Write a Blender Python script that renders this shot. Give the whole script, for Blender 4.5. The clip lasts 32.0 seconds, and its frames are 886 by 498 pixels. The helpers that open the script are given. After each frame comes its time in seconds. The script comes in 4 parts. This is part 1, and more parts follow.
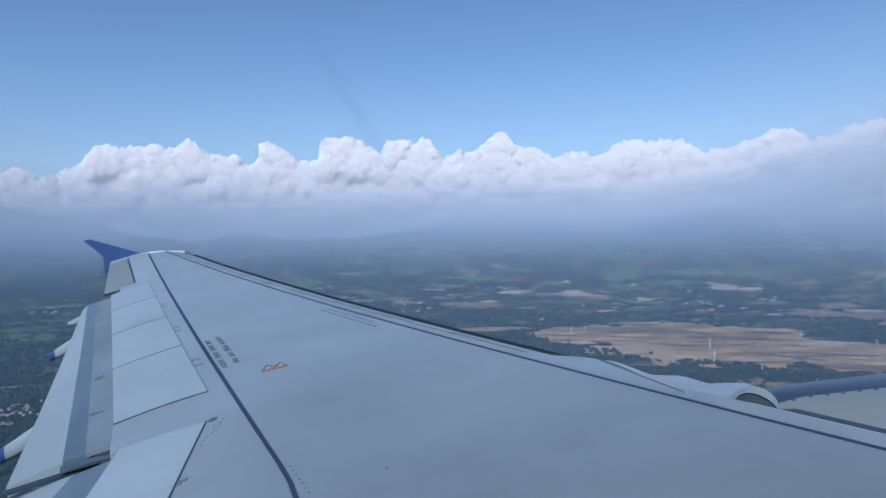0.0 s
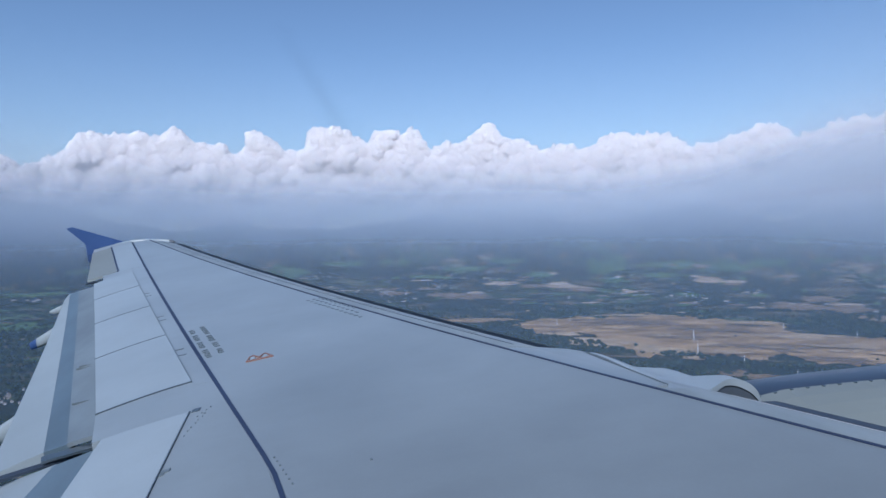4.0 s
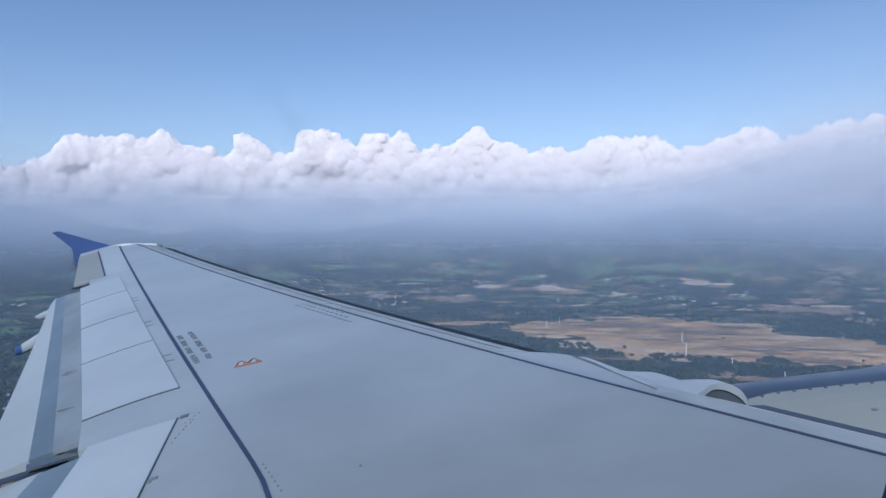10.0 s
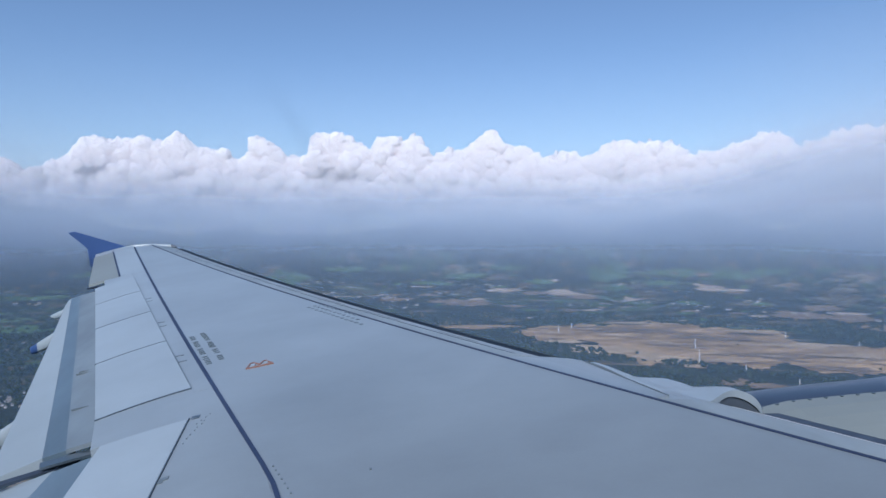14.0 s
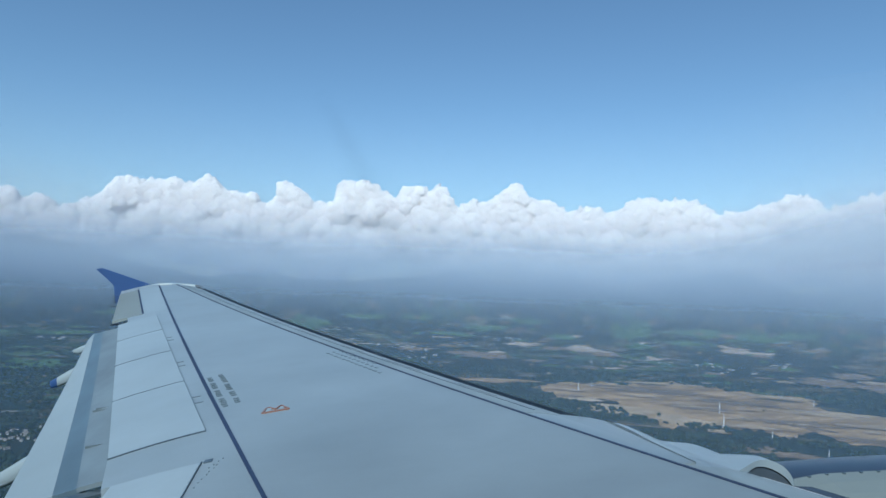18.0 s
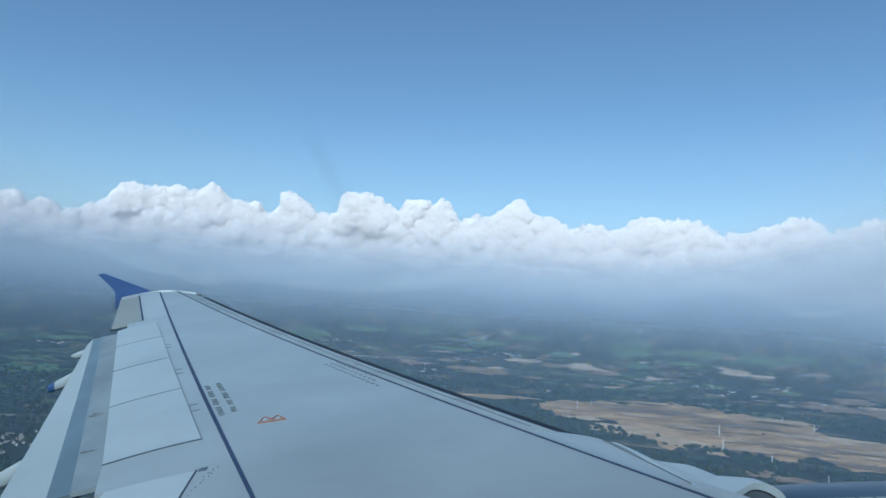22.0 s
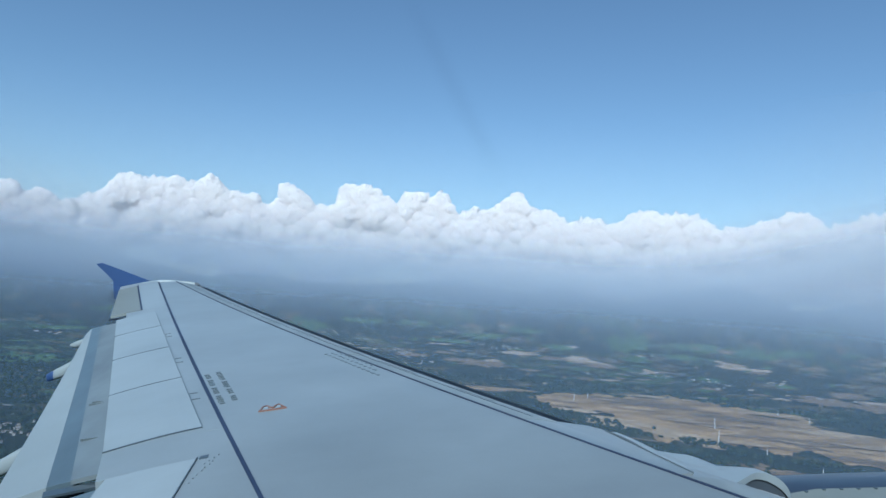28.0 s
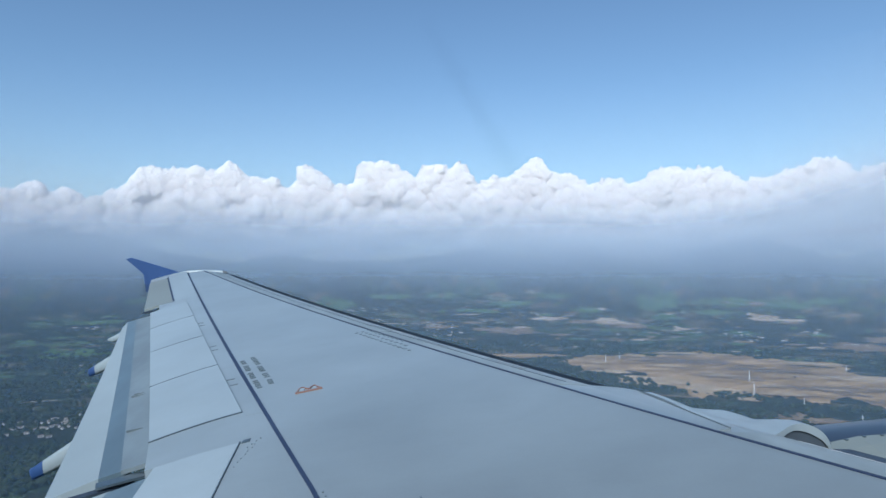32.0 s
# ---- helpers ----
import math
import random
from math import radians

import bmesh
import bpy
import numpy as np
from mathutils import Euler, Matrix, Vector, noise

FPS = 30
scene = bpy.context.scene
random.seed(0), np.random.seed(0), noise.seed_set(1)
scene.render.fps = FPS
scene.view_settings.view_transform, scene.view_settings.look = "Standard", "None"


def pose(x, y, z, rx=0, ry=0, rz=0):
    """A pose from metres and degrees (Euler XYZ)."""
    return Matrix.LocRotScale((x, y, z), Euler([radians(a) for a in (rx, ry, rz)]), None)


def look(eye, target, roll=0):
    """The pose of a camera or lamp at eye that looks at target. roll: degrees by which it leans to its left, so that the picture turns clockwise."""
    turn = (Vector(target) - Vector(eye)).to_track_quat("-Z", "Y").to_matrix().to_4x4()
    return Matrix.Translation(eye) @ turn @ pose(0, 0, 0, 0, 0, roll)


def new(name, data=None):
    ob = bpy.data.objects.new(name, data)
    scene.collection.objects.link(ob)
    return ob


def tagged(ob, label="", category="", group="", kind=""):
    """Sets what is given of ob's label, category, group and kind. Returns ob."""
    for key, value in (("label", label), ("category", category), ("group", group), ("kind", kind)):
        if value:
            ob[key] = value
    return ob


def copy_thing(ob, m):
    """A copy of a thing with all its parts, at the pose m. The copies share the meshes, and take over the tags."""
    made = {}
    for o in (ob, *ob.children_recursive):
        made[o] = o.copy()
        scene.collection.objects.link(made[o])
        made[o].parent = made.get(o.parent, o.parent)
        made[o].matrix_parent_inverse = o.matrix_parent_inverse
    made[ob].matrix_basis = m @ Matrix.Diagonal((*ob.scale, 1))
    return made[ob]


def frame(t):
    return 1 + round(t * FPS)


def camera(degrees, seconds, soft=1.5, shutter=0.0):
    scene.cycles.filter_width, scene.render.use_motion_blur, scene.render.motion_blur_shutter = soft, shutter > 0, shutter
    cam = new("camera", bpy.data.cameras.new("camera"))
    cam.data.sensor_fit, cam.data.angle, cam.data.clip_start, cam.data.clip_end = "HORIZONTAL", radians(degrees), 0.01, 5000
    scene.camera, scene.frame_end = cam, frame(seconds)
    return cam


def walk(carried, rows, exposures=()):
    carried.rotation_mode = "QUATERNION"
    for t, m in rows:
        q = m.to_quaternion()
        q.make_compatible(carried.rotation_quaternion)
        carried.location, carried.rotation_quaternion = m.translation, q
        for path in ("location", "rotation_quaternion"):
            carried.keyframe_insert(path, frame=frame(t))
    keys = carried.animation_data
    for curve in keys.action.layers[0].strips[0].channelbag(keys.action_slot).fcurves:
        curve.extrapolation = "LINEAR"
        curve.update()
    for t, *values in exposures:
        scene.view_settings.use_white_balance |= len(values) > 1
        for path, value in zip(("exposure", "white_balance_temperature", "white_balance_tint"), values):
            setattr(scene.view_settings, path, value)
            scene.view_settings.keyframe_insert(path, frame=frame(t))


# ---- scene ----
# Camera: hand-held behind a cabin window of a banking airliner. Aircraft axes: x forward, y out along the wing, z up.
ALT = 300.0
AIR = pose(0, 0, ALT, -0.15, -7.05, 0.114)
LENS = 67.2
cam = camera(LENS, 32.0, soft=1.5)
PATH = [
    (0.0, -4.867, 1.698, 1.337, 89.01, 8.29, -7.75),
    (0.5, -4.869, 1.696, 1.338, 89.17, 8.46, -7.73),
    (1.0, -4.873, 1.705, 1.348, 88.95, 8.40, -8.35),
    (1.5, -4.867, 1.699, 1.344, 89.01, 8.07, -8.33),
    (2.0, -4.868, 1.699, 1.346, 88.66, 7.97, -8.29),
    (2.5, -4.869, 1.696, 1.340, 88.18, 7.68, -8.53),
    (3.0, -4.870, 1.704, 1.344, 88.00, 7.76, -9.01),
    (3.5, -4.867, 1.705, 1.340, 88.13, 7.84, -8.89),
    (5.5, -4.856, 1.703, 1.344, 87.73, 7.63, -8.97),
    (6.0, -4.860, 1.708, 1.350, 87.67, 8.16, -9.43),
    (6.5, -4.855, 1.712, 1.346, 87.74, 7.78, -9.63),
    (7.0, -4.859, 1.705, 1.350, 87.65, 8.12, -9.69),
    (7.5, -4.856, 1.703, 1.348, 87.75, 8.12, -9.65),
    (8.0, -4.856, 1.698, 1.347, 87.79, 7.96, -9.23),
    (8.5, -4.859, 1.703, 1.349, 87.64, 8.04, -9.61),
    (9.0, -4.866, 1.700, 1.347, 87.83, 8.03, -9.69),
    (9.5, -4.860, 1.702, 1.352, 87.88, 8.04, -9.81),
    (10.0, -4.859, 1.702, 1.352, 88.21, 7.83, -9.79),
    (10.5, -4.860, 1.698, 1.347, 88.26, 8.10, -9.88),
    (11.0, -4.854, 1.698, 1.345, 88.11, 7.99, -9.62),
    (11.5, -4.861, 1.704, 1.342, 87.89, 8.29, -10.03),
    (12.0, -4.863, 1.702, 1.345, 87.99, 8.10, -10.00),
    (12.5, -4.856, 1.704, 1.344, 88.18, 8.31, -9.68),
    (13.0, -4.858, 1.700, 1.346, 88.36, 8.16, -9.79),
    (13.5, -4.854, 1.702, 1.350, 88.61, 8.17, -9.44),
    (15.5, -4.869, 1.739, 1.358, 88.42, 4.51, -6.28),
    (16.0, -4.867, 1.737, 1.362, 91.88, 5.31, -5.63),
    (16.5, -4.863, 1.736, 1.360, 92.79, 5.03, -6.08),
    (17.0, -4.860, 1.736, 1.357, 93.25, 5.13, -6.47),
    (17.5, -4.865, 1.745, 1.359, 93.22, 4.72, -7.01),
    (18.0, -4.865, 1.738, 1.354, 93.16, 5.11, -6.86),
    (18.5, -4.867, 1.744, 1.352, 93.10, 4.80, -7.25),
    (19.0, -4.871, 1.744, 1.357, 93.16, 4.93, -7.27),
    (19.5, -4.870, 1.743, 1.350, 93.16, 5.00, -7.02),
    (20.0, -4.864, 1.744, 1.358, 93.24, 4.38, -7.37),
    (20.5, -4.863, 1.736, 1.351, 93.63, 4.43, -6.76),
    (21.0, -4.862, 1.735, 1.355, 94.03, 3.79, -7.18),
    (21.5, -4.861, 1.726, 1.348, 94.21, 3.86, -6.65),
    (22.0, -4.857, 1.720, 1.351, 94.38, 3.65, -6.78),
    (22.5, -4.857, 1.723, 1.354, 94.65, 4.08, -6.68),
    (23.0, -4.867, 1.739, 1.352, 94.04, 3.79, -6.85),
    (23.5, -4.866, 1.733, 1.346, 94.14, 4.04, -6.36),
    (24.0, -4.868, 1.734, 1.341, 93.83, 3.77, -6.61),
    (24.5, -4.868, 1.734, 1.347, 93.58, 3.81, -6.64),
    (25.0, -4.867, 1.725, 1.350, 94.22, 3.85, -7.02),
    (25.5, -4.876, 1.742, 1.345, 94.46, 3.76, -6.87),
    (27.5, -4.884, 1.741, 1.329, 94.33, 3.42, -7.06),
    (28.0, -4.886, 1.743, 1.331, 93.72, 3.34, -6.98),
    (28.5, -4.890, 1.745, 1.331, 93.58, 3.64, -6.94),
    (29.0, -4.885, 1.729, 1.329, 93.61, 3.92, -5.95),
    (29.5, -4.882, 1.732, 1.337, 94.08, 5.07, -5.00),
    (30.0, -4.890, 1.734, 1.337, 94.16, 4.98, -5.02),
    (30.5, -4.887, 1.736, 1.345, 94.11, 4.97, -5.05),
    (31.0, -4.889, 1.736, 1.336, 93.96, 5.38, -4.79),
    (31.5, -4.887, 1.734, 1.338, 93.84, 5.85, -4.42),
    (32.0, -4.888, 1.739, 1.343, 91.49, 7.23, -4.85),
]
walk(cam, [(r[0], AIR @ pose(*r[1:])) for r in PATH],
     exposures=[(0.0, -0.03, 5450, 10), (3.5, 0.0, 5600, 12), (8.5, 0.02, 5600, 13), (11.0, 0.16, 5850, 14), (13.5, 0.1, 5720, 14), (15.5, 0.12, 5650, 1), (19.0, 0.1, 5530, -3), (26.0, 0.1, 5520, -3), (32.0, 0.2, 5750, 3)])

# ---- light ----
SUN_AZ, SUN_EL = -156.0, 38.5
world = bpy.data.worlds.new("sky")
scene.world = world
world.use_nodes = True
wn = world.node_tree
sky = wn.nodes.new("ShaderNodeTexSky")
sky.sky_type = "NISHITA"
sky.sun_disc = False
sky.sun_elevation = radians(SUN_EL)
sky.sun_rotation = radians(SUN_AZ)
sky.altitude = 300
sky.air_density, sky.dust_density, sky.ozone_density = 1.0, 0.3, 2.0
wn.links.new(sky.outputs[0], wn.nodes["Background"].inputs[0])
wn.nodes["Background"].inputs[1].default_value = 0.106
sun = new("sun", bpy.data.lights.new("sun", "SUN"))
sun.data.energy, sun.data.angle, sun.data.color = 3.2, radians(0.5), (1.0, 0.95, 0.88)
sa, se = radians(SUN_AZ), radians(SUN_EL)
sun_dir = Vector((math.sin(sa) * math.cos(se), math.cos(sa) * math.cos(se), math.sin(se)))
sun.matrix_world = look(sun_dir * 900 + Vector((0, 0, ALT)), (0, 0, ALT))


# ---- materials ----
def nodes_of(name):
    m = bpy.data.materials.new(name)
    m.use_nodes = True
    nt = m.node_tree
    return m, nt, nt.nodes["Principled BSDF"]


def noise_node(nt, scale, detail=6.0, rough=0.6, stretch=(1, 1, 1), coords="Object"):
    tc = nt.nodes.new("ShaderNodeTexCoord")
    mp = nt.nodes.new("ShaderNodeMapping")
    mp.inputs["Scale"].default_value = stretch
    n = nt.nodes.new("ShaderNodeTexNoise")
    n.inputs["Scale"].default_value = scale
    n.inputs["Detail"].default_value = detail
    n.inputs["Roughness"].default_value = rough
    nt.links.new(tc.outputs[coords], mp.inputs[0])
    nt.links.new(mp.outputs[0], n.inputs["Vector"])
    return n.outputs["Fac"]


def ramp(nt, fac, stops, blend="LINEAR"):
    r = nt.nodes.new("ShaderNodeValToRGB")
    r.color_ramp.interpolation = blend
    while len(r.color_ramp.elements) < len(stops):
        r.color_ramp.elements.new(0.5)
    for e, (p, c) in zip(r.color_ramp.elements, stops):
        e.position, e.color = p, (*c, 1)
    nt.links.new(fac, r.inputs[0])
    return r.outputs[0]


def mix(nt, fac, a, b, mode="MIX"):
    x = nt.nodes.new("ShaderNodeMix")
    x.data_type, x.blend_type = "RGBA", mode
    if hasattr(fac, "links"):
        nt.links.new(fac, x.inputs[0])
    else:
        x.inputs[0].default_value = fac
    for v, i in ((a, 6), (b, 7)):
        if hasattr(v, "links"):
            nt.links.new(v, x.inputs[i])
        else:
            x.inputs[i].default_value = (*v, 1)
    return x.outputs[2]


def bump(nt, bsdf, height, strength, dist):
    b = nt.nodes.new("ShaderNodeBump")
    b.inputs["Strength"].default_value = strength
    b.inputs["Distance"].default_value = dist
    nt.links.new(height, b.inputs["Height"])
    nt.links.new(b.outputs[0], bsdf.inputs["Normal"])


def paint(name, c, rough=0.4, dirt=0.12, stretch=(1, 1, 1), scale=0.7, spec=0.5, ior=1.5, root_shade=0.0):
    """Aircraft paint: broad tone drift, streaky grime along the airflow, fine speckle. root_shade: shading painted in,
    darker inboard with a ragged edge.
    """
    m, nt, b = nodes_of(name)
    broad = noise_node(nt, scale, 4, 0.55, stretch)
    streak = noise_node(nt, 1.3, 7, 0.62, (0.7, 1.2, 1))
    fine = noise_node(nt, 60, 3, 0.6)
    lo = tuple(v * (1 - dirt) for v in c)
    hi = tuple(min(1, v * (1 + dirt * 0.4)) for v in c)
    a = ramp(nt, broad, [(0.3, lo), (0.7, hi)])
    g = ramp(nt, streak, [(0.3, (1 - 0.7 * dirt, 1 - 0.7 * dirt, 1 - 0.7 * dirt)), (0.6, (1, 1, 1))])
    s = ramp(nt, fine, [(0.3, (0.97, 0.97, 0.97)), (0.7, (1, 1, 1))])
    col = mix(nt, 1.0, mix(nt, 1.0, a, g, "MULTIPLY"), s, "MULTIPLY")
    # painted falloff of light: colour darkens towards the wing root
    if root_shade:
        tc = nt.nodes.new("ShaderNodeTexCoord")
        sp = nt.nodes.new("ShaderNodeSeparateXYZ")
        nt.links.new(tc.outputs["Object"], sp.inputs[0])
        root_mask = nt.nodes.new("ShaderNodeMath")
        root_mask.operation = "MULTIPLY_ADD"
        nt.links.new(noise_node(nt, 0.55, 7, 0.6, (0.6, 1.0, 1)), root_mask.inputs[0])
        root_mask.inputs[1].default_value = -5.0
        nt.links.new(sp.outputs[1], root_mask.inputs[2])
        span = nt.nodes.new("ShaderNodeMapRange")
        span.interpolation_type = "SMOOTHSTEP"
        for k, v in (("From Min", 0.0), ("From Max", 6.5), ("To Min", 1 - root_shade), ("To Max", 1.0)):
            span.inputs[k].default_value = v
        nt.links.new(root_mask.outputs[0], span.inputs[0])
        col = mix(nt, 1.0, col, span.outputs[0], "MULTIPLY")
    nt.links.new(col, b.inputs["Base Color"])
    rr = nt.nodes.new("ShaderNodeMapRange")
    rr.inputs["To Min"].default_value, rr.inputs["To Max"].default_value = rough * 0.9, min(1, rough * 1.15)
    nt.links.new(streak, rr.inputs[0])
    nt.links.new(rr.outputs[0], b.inputs["Roughness"])
    b.inputs["Specular IOR Level"].default_value = spec
    b.inputs["IOR"].default_value = ior
    bump(nt, b, noise_node(nt, 0.5, 1, 0.4), 0.02, 0.02)
    return m


SKIN = paint("wing_grey_paint", (0.318, 0.367, 0.393), 0.32, 0.16, spec=0.7, ior=1.55, root_shade=0.26)
WHITE = paint("control_surface_paint", (0.362, 0.420, 0.450), 0.36, 0.12, spec=0.6)
BEIGE = paint("aileron_composite_paint", (0.25, 0.28, 0.27), 0.45, 0.10)
FLAP = paint("flap_paint", (0.32, 0.372, 0.395), 0.4, 0.10)
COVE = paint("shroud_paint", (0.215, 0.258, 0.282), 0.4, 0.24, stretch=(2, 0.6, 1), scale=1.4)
FLAP_DARK = paint("flap_leading_blue_grey", (0.125, 0.178, 0.218), 0.34, 0.25, stretch=(2, 0.5, 1), scale=1.2)
BLUE = paint("deep_blue_paint", (0.035, 0.078, 0.21), 0.35, 0.08)
NACELLE = paint("nacelle_blue_paint", (0.042, 0.06, 0.092), 0.3, 0.10)
CREAM = paint("cowl_cream_paint", (0.225, 0.255, 0.245), 0.4, 0.10, spec=0.8)
STRIPE = paint("navy_line_paint", (0.032, 0.050, 0.105), 0.5, 0.25)
SLAT = paint("slat_skin_paint", (0.295, 0.335, 0.34), 0.36, 0.22, stretch=(3, 0.5, 1), scale=1.6, spec=0.7)
# dark grey: shade painted into the fairing hollow, also the tip light cover
RECESS = paint("shade_and_cover_grey", (0.085, 0.105, 0.13), 0.45, 0.2)
DOT = paint("fastener_grey", (0.15, 0.19, 0.205), 0.28, 0.2, spec=1.0)
DARK = paint("slot_shade_and_dark_fittings", (0.012, 0.02, 0.034), 0.6, 0.2, spec=0.3)
STRAP = paint("strap_grey", (0.15, 0.185, 0.20), 0.28, 0.2, spec=1.0)
GAP = paint("panel_joint_seal", (0.075, 0.105, 0.13), 0.3, 0.25, spec=1.0)
STENCIL = paint("grey_stencil_paint", (0.14, 0.175, 0.19), 0.28, 0.25, spec=1.0)
FAINT = paint("worn_stencil_paint", (0.17, 0.21, 0.225), 0.28, 0.2, spec=1.0)
ORANGE = paint("orange_stencil_paint", (0.31, 0.15, 0.095), 0.3, 0.3, spec=0.9)
LIT_RIM = paint("lit_rim_pale", (0.62, 0.63, 0.64), 0.3, 0.1)
SLOT = paint("slot_shade_grey", (0.045, 0.062, 0.09), 0.5, 0.2, spec=0.4)
CABIN = paint("cabin_window_surround", (0.045, 0.055, 0.075), 0.6, 0.1)


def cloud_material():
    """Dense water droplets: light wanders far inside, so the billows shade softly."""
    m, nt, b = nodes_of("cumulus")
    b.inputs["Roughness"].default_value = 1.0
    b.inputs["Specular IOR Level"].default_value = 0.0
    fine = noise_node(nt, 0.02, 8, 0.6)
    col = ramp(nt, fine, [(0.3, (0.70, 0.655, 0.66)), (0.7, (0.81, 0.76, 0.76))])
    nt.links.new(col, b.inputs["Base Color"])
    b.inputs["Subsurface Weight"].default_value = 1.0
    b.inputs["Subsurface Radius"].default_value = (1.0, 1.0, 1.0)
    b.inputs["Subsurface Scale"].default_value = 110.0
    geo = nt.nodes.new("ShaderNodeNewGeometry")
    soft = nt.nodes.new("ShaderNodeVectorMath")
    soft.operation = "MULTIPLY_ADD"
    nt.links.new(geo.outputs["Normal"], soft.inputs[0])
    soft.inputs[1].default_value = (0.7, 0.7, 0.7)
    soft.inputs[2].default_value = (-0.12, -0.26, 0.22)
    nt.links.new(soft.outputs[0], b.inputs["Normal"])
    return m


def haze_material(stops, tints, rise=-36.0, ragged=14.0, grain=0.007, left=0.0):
    """Haze painted on a sheet that scatters both ways: tint and density follow height, densest at eye level, deeper
    towards +x.
    """
    m, nt, b = nodes_of("painted_haze")
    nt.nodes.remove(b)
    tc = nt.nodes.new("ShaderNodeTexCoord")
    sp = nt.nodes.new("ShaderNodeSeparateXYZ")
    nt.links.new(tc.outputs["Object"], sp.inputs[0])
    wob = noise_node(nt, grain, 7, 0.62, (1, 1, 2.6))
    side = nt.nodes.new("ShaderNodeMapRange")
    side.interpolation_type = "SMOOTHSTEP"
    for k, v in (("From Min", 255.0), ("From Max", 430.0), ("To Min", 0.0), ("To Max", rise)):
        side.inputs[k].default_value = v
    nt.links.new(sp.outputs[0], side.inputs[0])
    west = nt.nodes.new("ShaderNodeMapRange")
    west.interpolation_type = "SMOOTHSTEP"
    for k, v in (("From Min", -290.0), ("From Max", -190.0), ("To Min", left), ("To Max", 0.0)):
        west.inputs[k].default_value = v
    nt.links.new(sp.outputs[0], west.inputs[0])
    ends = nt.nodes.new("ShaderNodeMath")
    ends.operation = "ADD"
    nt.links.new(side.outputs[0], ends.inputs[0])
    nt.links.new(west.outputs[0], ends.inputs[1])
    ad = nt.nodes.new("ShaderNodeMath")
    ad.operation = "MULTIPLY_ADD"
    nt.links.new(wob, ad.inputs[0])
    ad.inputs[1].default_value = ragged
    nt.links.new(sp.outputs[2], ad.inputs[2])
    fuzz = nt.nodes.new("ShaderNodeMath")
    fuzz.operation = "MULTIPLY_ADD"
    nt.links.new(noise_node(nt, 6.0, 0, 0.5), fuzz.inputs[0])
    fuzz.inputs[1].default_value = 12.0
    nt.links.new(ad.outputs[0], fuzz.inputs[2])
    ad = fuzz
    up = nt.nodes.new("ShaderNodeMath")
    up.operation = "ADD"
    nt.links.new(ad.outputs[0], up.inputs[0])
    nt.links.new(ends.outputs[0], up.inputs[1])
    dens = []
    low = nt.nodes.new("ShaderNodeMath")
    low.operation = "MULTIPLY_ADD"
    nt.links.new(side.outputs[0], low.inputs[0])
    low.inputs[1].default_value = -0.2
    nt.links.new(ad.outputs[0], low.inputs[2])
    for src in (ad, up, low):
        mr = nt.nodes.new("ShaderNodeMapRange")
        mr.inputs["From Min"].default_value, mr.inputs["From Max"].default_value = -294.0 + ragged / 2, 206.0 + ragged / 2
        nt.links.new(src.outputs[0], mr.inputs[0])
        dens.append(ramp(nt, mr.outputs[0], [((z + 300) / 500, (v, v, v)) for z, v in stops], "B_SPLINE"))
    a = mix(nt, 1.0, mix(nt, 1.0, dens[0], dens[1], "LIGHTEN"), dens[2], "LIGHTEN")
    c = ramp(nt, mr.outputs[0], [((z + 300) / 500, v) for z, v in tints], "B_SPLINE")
    df = nt.nodes.new("ShaderNodeBsdfDiffuse")
    tl = nt.nodes.new("ShaderNodeBsdfTranslucent")
    m1 = nt.nodes.new("ShaderNodeMixShader")
    nt.links.new(c, df.inputs[0])
    nt.links.new(c, tl.inputs[0])
    nt.links.new(df.outputs[0], m1.inputs[1])
    nt.links.new(tl.outputs[0], m1.inputs[2])
    tp = nt.nodes.new("ShaderNodeBsdfTransparent")
    m2 = nt.nodes.new("ShaderNodeMixShader")
    nt.links.new(a, m2.inputs[0])
    nt.links.new(tp.outputs[0], m2.inputs[1])
    nt.links.new(m1.outputs[0], m2.inputs[2])
    nt.links.new(m2.outputs[0], nt.nodes["Material Output"].inputs[0])
    return m


